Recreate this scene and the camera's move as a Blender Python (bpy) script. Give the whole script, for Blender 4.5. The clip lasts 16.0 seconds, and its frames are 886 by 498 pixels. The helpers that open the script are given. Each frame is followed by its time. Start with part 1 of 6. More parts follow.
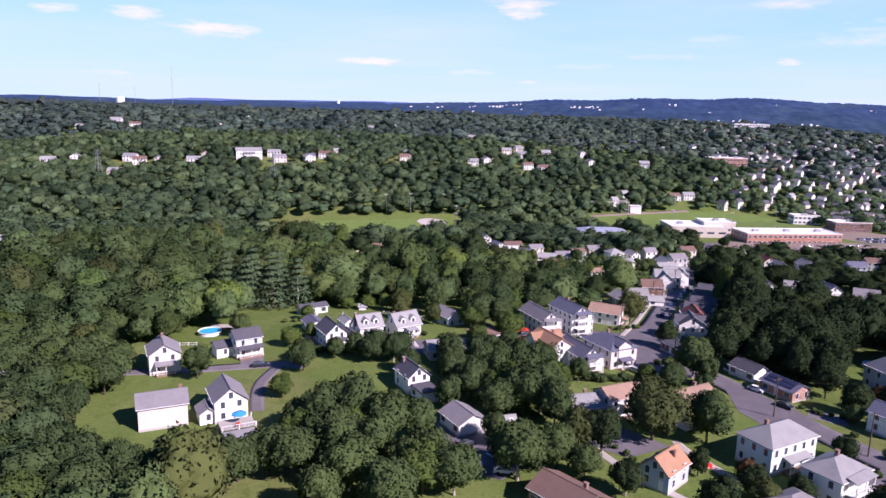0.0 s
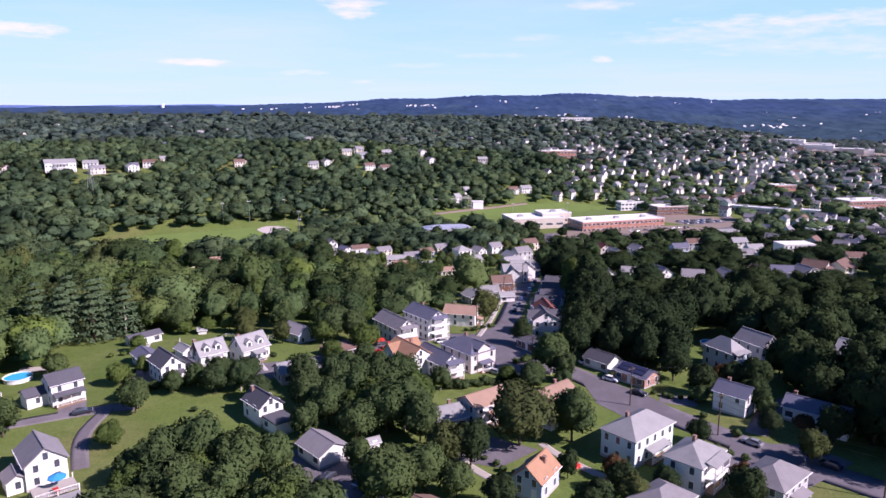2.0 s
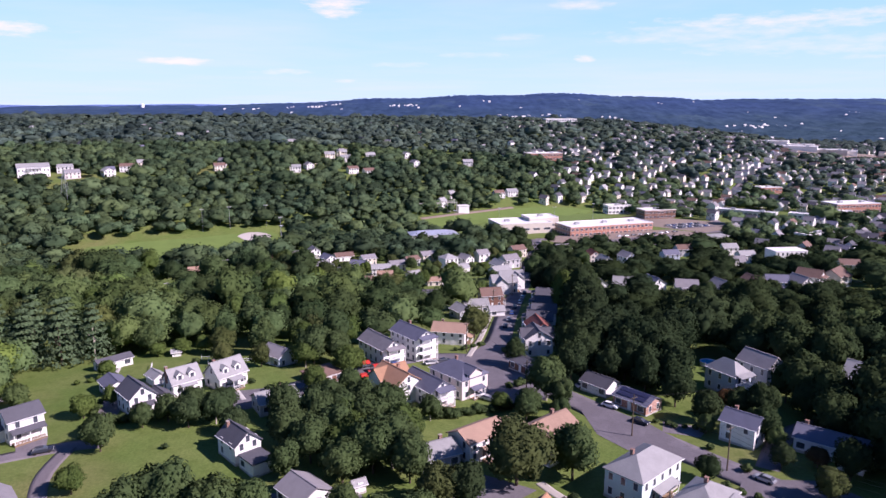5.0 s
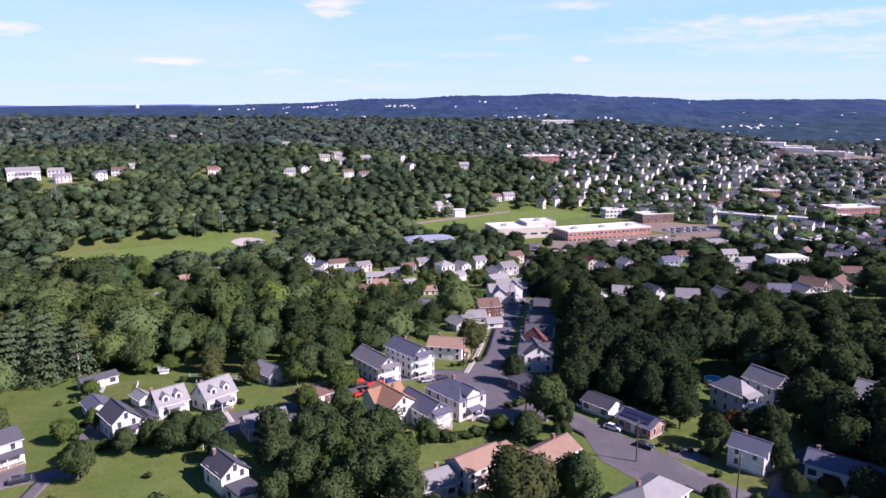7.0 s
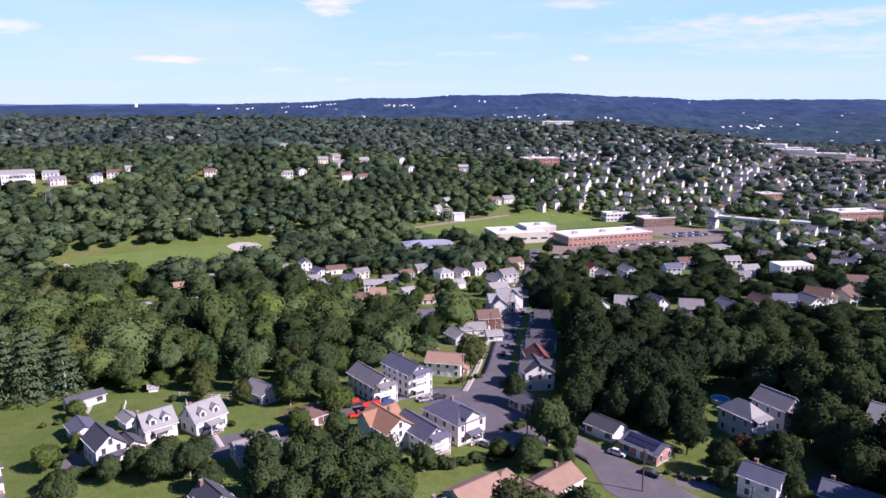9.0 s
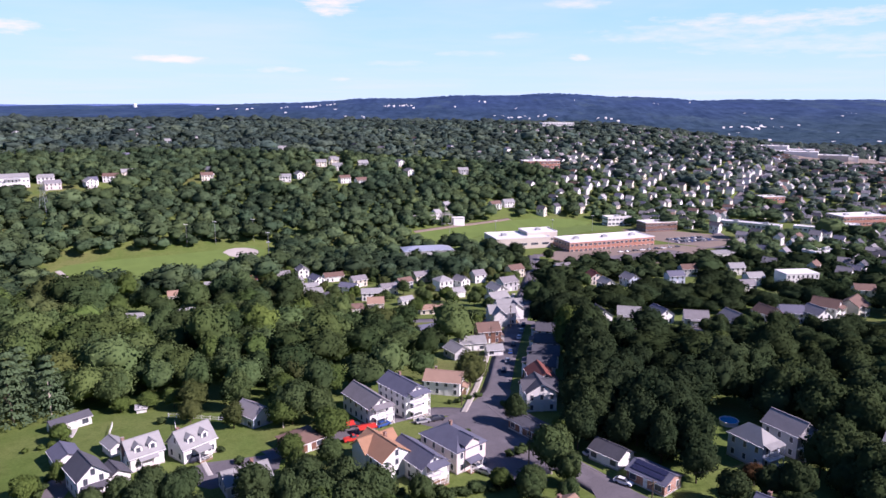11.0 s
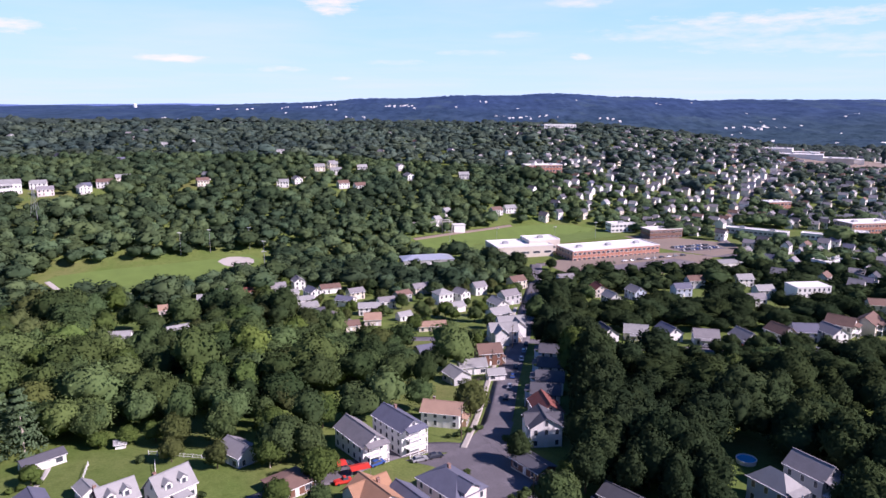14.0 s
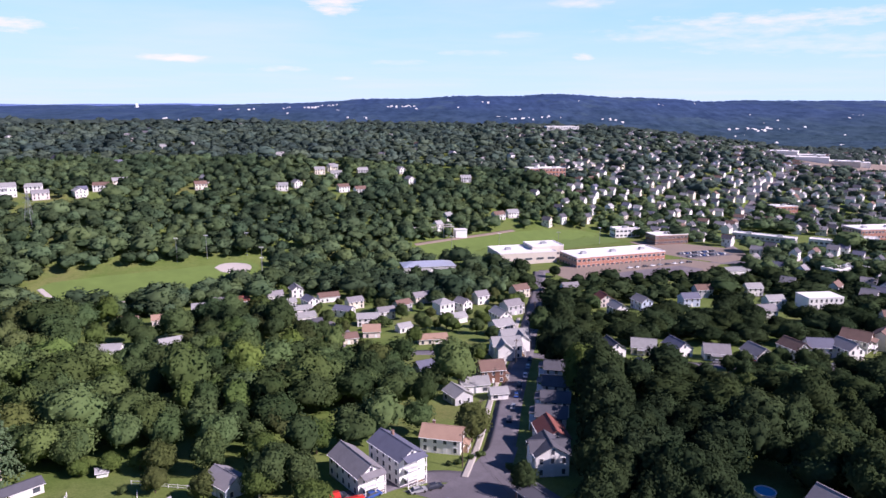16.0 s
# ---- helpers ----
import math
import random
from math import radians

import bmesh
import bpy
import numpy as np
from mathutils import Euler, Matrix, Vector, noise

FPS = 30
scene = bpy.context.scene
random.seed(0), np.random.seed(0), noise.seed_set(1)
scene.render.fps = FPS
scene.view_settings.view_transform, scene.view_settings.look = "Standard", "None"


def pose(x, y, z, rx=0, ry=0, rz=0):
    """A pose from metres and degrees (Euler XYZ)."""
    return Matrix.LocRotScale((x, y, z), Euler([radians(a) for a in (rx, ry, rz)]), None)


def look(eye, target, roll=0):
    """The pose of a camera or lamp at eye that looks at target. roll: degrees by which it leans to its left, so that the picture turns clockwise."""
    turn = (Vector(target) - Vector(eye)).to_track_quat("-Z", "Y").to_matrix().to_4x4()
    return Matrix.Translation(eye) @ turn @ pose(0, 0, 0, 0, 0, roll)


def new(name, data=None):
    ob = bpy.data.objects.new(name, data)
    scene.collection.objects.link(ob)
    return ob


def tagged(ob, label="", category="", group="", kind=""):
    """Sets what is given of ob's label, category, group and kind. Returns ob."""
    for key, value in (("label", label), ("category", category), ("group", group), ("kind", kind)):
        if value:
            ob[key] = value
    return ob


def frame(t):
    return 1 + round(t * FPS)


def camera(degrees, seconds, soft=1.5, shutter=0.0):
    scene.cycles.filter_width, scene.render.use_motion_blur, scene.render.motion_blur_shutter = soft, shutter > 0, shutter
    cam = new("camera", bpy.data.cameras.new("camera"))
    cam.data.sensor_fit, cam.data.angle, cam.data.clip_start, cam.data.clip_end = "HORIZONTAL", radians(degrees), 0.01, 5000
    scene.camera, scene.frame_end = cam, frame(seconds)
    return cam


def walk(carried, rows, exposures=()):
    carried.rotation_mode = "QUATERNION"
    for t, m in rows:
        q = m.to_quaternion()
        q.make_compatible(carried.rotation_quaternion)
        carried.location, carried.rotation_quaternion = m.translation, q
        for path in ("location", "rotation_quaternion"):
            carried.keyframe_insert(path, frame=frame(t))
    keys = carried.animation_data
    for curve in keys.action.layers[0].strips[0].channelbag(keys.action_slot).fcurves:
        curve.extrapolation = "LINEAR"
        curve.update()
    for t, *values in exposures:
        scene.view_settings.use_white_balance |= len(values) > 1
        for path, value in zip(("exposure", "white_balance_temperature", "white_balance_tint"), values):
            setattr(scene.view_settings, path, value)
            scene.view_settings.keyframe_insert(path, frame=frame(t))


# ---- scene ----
cam = camera(64.5, 16.0)
PATH = [
    (0, (7.507, 19.764, 81.044), (7.049, 21.67, 80.648), 1.4),
    (0.5, (6.569, 24.701, 81.346), (6.317, 26.646, 80.954), 0.7),
    (1, (5.927, 26.278, 81.458), (5.83, 28.237, 81.066), 0.2),
    (1.5, (5.373, 28.179, 81.475), (5.323, 30.139, 81.083), 0.1),
    (2, (4.977, 30.149, 81.514), (4.951, 32.11, 81.122), 0.0),
    (2.5, (4.656, 32.134, 81.64), (4.643, 34.095, 81.247), -0.0),
    (3, (4.402, 34.151, 81.955), (4.395, 36.112, 81.561), -0.0),
    (3.5, (4.191, 36.436, 82.577), (4.194, 38.397, 82.183), -0.0),
    (4, (3.914, 38.472, 83.252), (3.924, 40.433, 82.858), -0.0),
    (6.5, (3.376, 48.171, 86.496), (3.405, 50.132, 86.102), -0.0),
    (7, (3.526, 49.935, 87.262), (3.557, 51.895, 86.868), -0.0),
    (7.5, (3.605, 51.671, 88.166), (3.637, 53.631, 87.771), 0.0),
    (8, (3.701, 53.619, 88.917), (3.732, 55.579, 88.521), 0.0),
    (8.5, (3.774, 55.461, 89.657), (3.806, 57.421, 89.261), 0.0),
    (9, (3.897, 57.488, 90.5), (3.93, 59.448, 90.103), 0.1),
    (11.5, (4.699, 67.515, 94.39), (4.732, 69.475, 93.992), 0.1),
    (12, (4.956, 69.546, 95.187), (4.99, 71.505, 94.789), 0.1),
    (12.5, (5.034, 71.951, 95.979), (5.067, 73.911, 95.58), 0.1),
    (13, (5.181, 74.237, 96.719), (5.213, 76.196, 96.32), 0.1),
    (13.5, (5.254, 76.643, 97.46), (5.285, 78.603, 97.06), 0.1),
    (14, (5.43, 79.146, 98.226), (5.46, 81.105, 97.826), 0.1),
    (14.5, (5.484, 81.941, 98.741), (5.513, 83.9, 98.341), 0.1),
    (15, (5.604, 84.523, 99.557), (5.632, 86.482, 99.157), 0.1),
    (15.5, (5.708, 87.103, 100.26), (5.734, 89.062, 99.86), 0.2),
    (16, (5.888, 90.361, 100.634), (5.913, 92.321, 100.234), 0.2),
]
walk(cam, [(t, look(eye, target, roll)) for t, eye, target, roll in PATH], exposures=[(0, 0.42, 6200, 41), (16, 0.42, 6250, 38)])

# ---------------------------------------------------------------- world, sun
SUN_AZ, SUN_EL = 112.0, 37.0          # degrees: clockwise from +y, above the horizon
world = bpy.data.worlds.new("sky_world")
scene.world = world
world.use_nodes = True
wn, wl = world.node_tree.nodes, world.node_tree.links
wn.clear()
w_out = wn.new("ShaderNodeOutputWorld")
w_bg = wn.new("ShaderNodeBackground")
w_sky = wn.new("ShaderNodeTexSky")
w_sky.sky_type = "NISHITA"
w_sky.sun_disc = False
w_sky.sun_elevation, w_sky.sun_rotation = radians(SUN_EL), radians(SUN_AZ)
w_sky.altitude, w_sky.air_density, w_sky.dust_density, w_sky.ozone_density = 100, 1.0, 0.3, 3.0
w_bg.inputs["Strength"].default_value = 0.115
# thin clouds: stretched noise on a flat layer far overhead
w_tc = wn.new("ShaderNodeTexCoord")
w_sep = wn.new("ShaderNodeSeparateXYZ")
wl.new(w_tc.outputs["Generated"], w_sep.inputs[0])


def wmath(op, a, b=None, clamp=False):
    n = wn.new("ShaderNodeMath")
    n.operation, n.use_clamp = op, clamp
    for i, v in enumerate((a, b)):
        if v is None:
            continue
        if isinstance(v, (int, float)):
            n.inputs[i].default_value = v
        else:
            wl.new(v, n.inputs[i])
    return n.outputs[0]


up = wmath("ADD", wmath("MAXIMUM", w_sep.outputs[2], 0.0), 0.035)
w_comb = wn.new("ShaderNodeCombineXYZ")
wl.new(wmath("DIVIDE", w_sep.outputs[0], up), w_comb.inputs[0])
wl.new(wmath("DIVIDE", w_sep.outputs[1], up), w_comb.inputs[1])


def wnoise(scale, detail, rough, loc):
    m = wn.new("ShaderNodeMapping")
    m.inputs["Location"].default_value = loc
    n = wn.new("ShaderNodeTexNoise")
    n.inputs["Scale"].default_value = scale
    n.inputs["Detail"].default_value = detail
    n.inputs["Roughness"].default_value = rough
    wl.new(w_comb.outputs[0], m.inputs[0])
    wl.new(m.outputs[0], n.inputs["Vector"])
    return n.outputs["Fac"]


def wramp(v, stops):
    n = wn.new("ShaderNodeValToRGB")
    while len(n.color_ramp.elements) < len(stops):
        n.color_ramp.elements.new(0.5)
    for e, (p, c) in zip(n.color_ramp.elements, stops):
        e.position, e.color = p, (c if isinstance(c, tuple) else (c, c, c, 1))
    wl.new(v, n.inputs[0])
    return n.outputs[0]


def wmix(fac, a, b, mode="MIX"):
    n = wn.new("ShaderNodeMix")
    n.data_type, n.blend_type = "RGBA", mode
    if isinstance(fac, (int, float)):
        n.inputs[0].default_value = fac
    else:
        wl.new(fac, n.inputs[0])
    for i, v in ((6, a), (7, b)):
        if isinstance(v, tuple):
            n.inputs[i].default_value = v
        else:
            wl.new(v, n.inputs[i])
    return n.outputs[2]


veil = wmath("MULTIPLY", wramp(wnoise(0.16, 6, 0.6, (3.1, 1.7, 0)), ((0.44, 0.0), (0.76, 1.0))), 0.7)
bearing = wmath("ARCTAN2", w_sep.outputs[0], w_sep.outputs[1])
w_flat = wn.new("ShaderNodeCombineXYZ")
wl.new(wmath("MULTIPLY", bearing, 26.0), w_flat.inputs[0])
wl.new(wmath("MULTIPLY", w_sep.outputs[2], 110.0), w_flat.inputs[1])
w_rag = wn.new("ShaderNodeTexNoise")
w_rag.inputs["Scale"].default_value, w_rag.inputs["Detail"].default_value, w_rag.inputs["Roughness"].default_value = 1.0, 6, 0.62
wl.new(w_flat.outputs[0], w_rag.inputs["Vector"])
ragged = wmath("MULTIPLY", wmath("SUBTRACT", w_rag.outputs["Fac"], 0.55), 3.4)
# each cloud: bearing, height, half width, half depth, density
CLOUDS = ((-0.727, 0.105, 0.030, 0.008, 0.8), (-0.640, 0.107, 0.044, 0.010, 0.9), (-0.540, 0.092, 0.085, 0.011, 1.0), (-0.136, 0.134, 0.050, 0.017, 1.15),
          (-0.345, 0.0595, 0.060, 0.006, 0.95), (-0.210, 0.048, 0.048, 0.0045, 0.6), (-0.127, 0.0366, 0.022, 0.0035, 0.6), (-0.050, 0.058, 0.046, 0.0045, 0.35),
          (0.056, 0.071, 0.055, 0.005, 0.4), (0.109, 0.094, 0.042, 0.006, 0.35), (0.195, 0.134, 0.050, 0.008, 0.6), (0.201, 0.065, 0.016, 0.006, 0.9),
          (0.359, 0.079, 0.026, 0.005, 0.3), (0.46, 0.106, 0.20, 0.012, 0.75), (0.36, 0.094, 0.16, 0.016, 0.5), (0.54, 0.060, 0.040, 0.004, 0.5), (0.50, 0.076, 0.20, 0.014, 0.45),
          (-0.68, 0.033, 0.040, 0.004, 0.5), (0.75, 0.10, 0.10, 0.012, 0.7), (-1.0, 0.12, 0.07, 0.010, 0.8))
puffs = 0.0
for cb, ch, cw, ct, cs in CLOUDS:
    du = wmath("DIVIDE", wmath("SUBTRACT", bearing, cb), cw)
    dv = wmath("DIVIDE", wmath("SUBTRACT", w_sep.outputs[2], ch), ct)
    inside_it = wmath("SUBTRACT", 1.0, wmath("ADD", wmath("MULTIPLY", du, du), wmath("MULTIPLY", dv, dv)))
    shown_part = wmath("ADD", inside_it, wmath("MULTIPLY", ragged, 1.0))
    puffs = wmath("MAXIMUM", wmath("MULTIPLY", wmath("MULTIPLY", shown_part, 0.62, clamp=True), cs), puffs)
puffs = wmath("MULTIPLY", puffs, 0.9, clamp=True)
low = wramp(w_sep.outputs[2], ((0.0, 1.0), (0.19, 0.0)))       # whitish band over the horizon
sky_col = wmix(0.75, w_sky.outputs[0], (1.65, 4.9, 7.6, 1))
sky_col = wmix(wmath("MULTIPLY", low, 0.88), sky_col, (4.3, 6.1, 7.3, 1))
sky_col = wmix(veil, sky_col, (5.0, 6.0, 7.4, 1))
sky_col = wmix(puffs, sky_col, (7.4, 6.9, 8.2, 1))
deep = wramp(w_sep.outputs[2], ((0.135, (1, 1, 1, 1)), (0.36, (0.10, 0.16, 0.30, 1))))        # the clear sky darkens towards the zenith
wl.new(wmix(1.0, sky_col, deep, "MULTIPLY"), w_bg.inputs["Color"])
wl.new(w_bg.outputs[0], w_out.inputs[0])

sun = new("sun", bpy.data.lights.new("sun", "SUN"))
sun.data.energy, sun.data.angle, sun.data.color = 5.8, radians(0.6), (1.0, 0.95, 0.88)
saz, sel = radians(SUN_AZ), radians(SUN_EL)
sun_dir = Vector((math.sin(saz) * math.cos(sel), math.cos(saz) * math.cos(sel), math.sin(sel)))
sun.matrix_world = look(sun_dir * 500, (0, 0, 0))

# ---------------------------------------------------------------- materials


class Nodes:
    """Small builder for one node material."""

    def __init__(self, name):
        self.mat = bpy.data.materials.new(name)
        self.mat.use_nodes = True
        self.n, self.l = self.mat.node_tree.nodes, self.mat.node_tree.links
        self.n.clear()
        self.out = self.n.new("ShaderNodeOutputMaterial")
        self.tc = self.n.new("ShaderNodeTexCoord")
        self.vec = self.tc.outputs["Object"]

    def link(self, a, b):
        if isinstance(a, (int, float, tuple)):
            b.default_value = a
        else:
            self.l.new(a, b)

    def noise(self, scale, detail=4, rough=0.6, vec=None, stretch=None):
        n = self.n.new("ShaderNodeTexNoise")
        n.inputs["Scale"].default_value, n.inputs["Detail"].default_value, n.inputs["Roughness"].default_value = scale, detail, rough
        v = vec or self.vec
        if stretch:
            m = self.n.new("ShaderNodeMapping")
            m.inputs["Scale"].default_value = stretch
            self.l.new(v, m.inputs[0])
            v = m.outputs[0]
        self.l.new(v, n.inputs["Vector"])
        return n.outputs["Fac"]

    def ramp(self, v, stops):
        n = self.n.new("ShaderNodeValToRGB")
        while len(n.color_ramp.elements) < len(stops):
            n.color_ramp.elements.new(0.5)
        for e, (p, c) in zip(n.color_ramp.elements, stops):
            e.position, e.color = p, (*c, 1) if isinstance(c, tuple) else (c, c, c, 1)
        self.l.new(v, n.inputs[0])
        return n.outputs[0]

    def mix(self, fac, a, b, mode="MIX"):
        n = self.n.new("ShaderNodeMix")
        n.data_type, n.blend_type = "RGBA", mode
        self.link(fac, n.inputs[0])
        for i, v in ((6, a), (7, b)):
            self.link((*v, 1) if isinstance(v, tuple) and len(v) == 3 else v, n.inputs[i])
        return n.outputs[2]

    def math(self, op, a, b=0.0):
        n = self.n.new("ShaderNodeMath")
        n.operation = op
        self.link(a, n.inputs[0])
        self.link(b, n.inputs[1])
        return n.outputs[0]

    def bump(self, h, strength, dist):
        n = self.n.new("ShaderNodeBump")
        n.inputs["Strength"].default_value, n.inputs["Distance"].default_value = strength, dist
        self.l.new(h, n.inputs["Height"])
        return n.outputs[0]

    def wave(self, scale, axis="Z", dist=0.0):
        n = self.n.new("ShaderNodeTexWave")
        n.bands_direction, n.wave_profile = axis, "SAW"
        n.inputs["Scale"].default_value, n.inputs["Distortion"].default_value = scale, dist
        self.l.new(self.vec, n.inputs["Vector"])
        return n.outputs["Fac"]

    def surface(self, col, rough=0.8, metal=0.0, bump=None, spec=0.3):
        p = self.n.new("ShaderNodeBsdfPrincipled")
        self.link((*col, 1) if isinstance(col, tuple) and len(col) == 3 else col, p.inputs["Base Color"])
        self.link(rough, p.inputs["Roughness"])
        p.inputs["Metallic"].default_value = metal
        p.inputs["Specular IOR Level"].default_value = spec
        if bump:
            self.l.new(bump, p.inputs["Normal"])
        self.l.new(p.outputs[0], self.out.inputs[0])
        return self.mat


def shade(c, k):
    return tuple(min(1.0, v * k) for v in c)


def siding(name, col):
    m = Nodes(name)
    dirt = m.noise(0.35, 5)
    c = m.mix(m.ramp(dirt, ((0.35, 0.0), (0.75, 0.45))), col, shade(col, 0.8))
    w = m.wave(1.25)
    c = m.mix(m.ramp(w, ((0.0, 0.35), (0.16, 0.0))), c, shade(col, 0.55))
    return m.surface(c, 0.62, bump=m.bump(w, 0.5, 0.02))


def shingle(name, col):
    m = Nodes(name)
    info = m.n.new("ShaderNodeObjectInfo")
    c = m.mix(m.noise(9.0, 3), shade(col, 0.72), shade(col, 1.25))
    c = m.mix(m.ramp(m.noise(0.45, 6, 0.65), ((0.4, 0.0), (0.7, 0.5))), c, shade(col, 0.6))
    c = m.mix(m.math("MULTIPLY", info.outputs["Random"], 0.35), c, shade(col, 1.4))
    return m.surface(c, 0.85, bump=m.bump(m.noise(7.0, 2), 0.5, 0.03))


def foliage(name, dark, light, warm):
    m = Nodes(name)
    geo = m.n.new("ShaderNodeNewGeometry")
    info = m.n.new("ShaderNodeObjectInfo")
    pos = geo.outputs["Position"]
    c = m.mix(geo.outputs["Random Per Island"], dark, light)
    sp = m.ramp(m.noise(0.075, 2, 0.5, vec=pos), ((0.38, 0.0), (0.62, 1.0)))
    c = m.mix(m.math("MULTIPLY", sp, 0.6), c, warm)
    c = m.mix(m.math("MULTIPLY", info.outputs["Random"], 0.45), c, shade(warm, 0.85))
    tone = m.n.new("ShaderNodeAttribute")
    tone.attribute_name = "tone"
    c = m.mix(tone.outputs["Fac"], m.mix(0.50, c, (0.0, 0.0, 0.0)), m.mix(0.22, c, shade(warm, 1.5)))
    hue = m.math("FRACT", m.math("MULTIPLY", tone.outputs["Fac"], 7.31))        # some trees cooler, some yellower
    c = m.mix(1.0, c, m.ramp(hue, ((0.1, (0.93, 1.0, 1.0)), (0.5, (1.0, 1.0, 1.0)), (0.9, (1.06, 1.03, 0.88)))), "MULTIPLY")
    broad_shade = m.ramp(m.noise(0.011, 3, 0.55, vec=pos), ((0.36, (0.66, 0.70, 0.78)), (0.62, (1.16, 1.14, 1.06))))        # broad shading, like cloud shadow, painted into the leaf colour
    c = m.mix(1.0, c, broad_shade, "MULTIPLY")
    at_n = m.n.new("ShaderNodeAttribute")
    at_n.attribute_name = "crown_normal"
    tr = m.n.new("ShaderNodeVectorTransform")
    tr.vector_type, tr.convert_from, tr.convert_to = "NORMAL", "OBJECT", "WORLD"
    m.l.new(at_n.outputs["Vector"], tr.inputs[0])
    d = m.n.new("ShaderNodeBsdfDiffuse")
    m.l.new(c, d.inputs["Color"])
    m.l.new(tr.outputs[0], d.inputs["Normal"])
    t = m.n.new("ShaderNodeBsdfTranslucent")
    m.l.new(c, t.inputs["Color"])
    mx = m.n.new("ShaderNodeMixShader")
    mx.inputs[0].default_value = 0.2
    m.l.new(d.outputs[0], mx.inputs[1])
    m.l.new(t.outputs[0], mx.inputs[2])
    m.l.new(mx.outputs[0], m.out.inputs[0])
    return m.mat


def plain(name, col, rough=0.7, metal=0.0, grain=6.0, var=0.2):
    m = Nodes(name)
    c = m.mix(m.noise(grain, 4), shade(col, 1 - var), shade(col, 1 + var))
    c = m.mix(m.ramp(m.noise(grain * 0.08, 4), ((0.4, 0.0), (0.75, 0.4))), c, shade(col, 0.75))
    return m.surface(c, rough, metal, bump=m.bump(m.noise(grain * 2, 2), 0.2, 0.02))


def lawn(name):
    m = Nodes(name)
    c = m.mix(m.ramp(m.noise(0.05, 5), ((0.35, 0.0), (0.68, 1.0))), (0.112, 0.170, 0.040), (0.176, 0.216, 0.066))
    c = m.mix(m.ramp(m.noise(0.021, 3, vec=None), ((0.50, 0.0), (0.70, 0.6))), c, (0.205, 0.178, 0.080))
    c = m.mix(m.ramp(m.noise(0.28, 4, 0.65), ((0.50, 0.0), (0.68, 0.55))), c, (0.084, 0.124, 0.026))
    c = m.mix(m.ramp(m.noise(1.6, 4, 0.7), ((0.3, 0.45), (0.7, 0.0))), c, (0.030, 0.055, 0.010))
    return m.surface(c, 0.9, bump=m.bump(m.noise(2.0, 4), 0.6, 0.15), spec=0.1)


def asphalt(name, col):
    m = Nodes(name)
    c = m.mix(m.noise(2.5, 5, 0.7), shade(col, 0.75), shade(col, 1.25))
    c = m.mix(m.ramp(m.noise(0.12, 5), ((0.45, 0.0), (0.65, 0.6))), c, shade(col, 1.5))
    crack = m.ramp(m.noise(0.6, 8, 0.8), ((0.485, 0.0), (0.5, 0.6), (0.515, 0.0)))
    c = m.mix(crack, c, shade(col, 0.5))
    return m.surface(c, 0.85, bump=m.bump(m.noise(6, 3), 0.3, 0.02))


def brickwork(name, col, mortar, scale):
    m = Nodes(name)
    b = m.n.new("ShaderNodeTexBrick")
    b.inputs["Scale"].default_value = scale
    b.inputs["Color1"].default_value, b.inputs["Color2"].default_value = (*shade(col, 0.85), 1), (*shade(col, 1.2), 1)
    b.inputs["Mortar"].default_value = (*mortar, 1)
    mp = m.n.new("ShaderNodeMapping")
    mp.inputs["Rotation"].default_value = (radians(90), 0, 0)
    m.l.new(m.vec, mp.inputs[0])
    m.l.new(mp.outputs[0], b.inputs["Vector"])
    c = m.mix(m.ramp(m.noise(0.3, 4), ((0.4, 0.0), (0.7, 0.4))), b.outputs["Color"], shade(col, 0.7))
    return m.surface(c, 0.85)


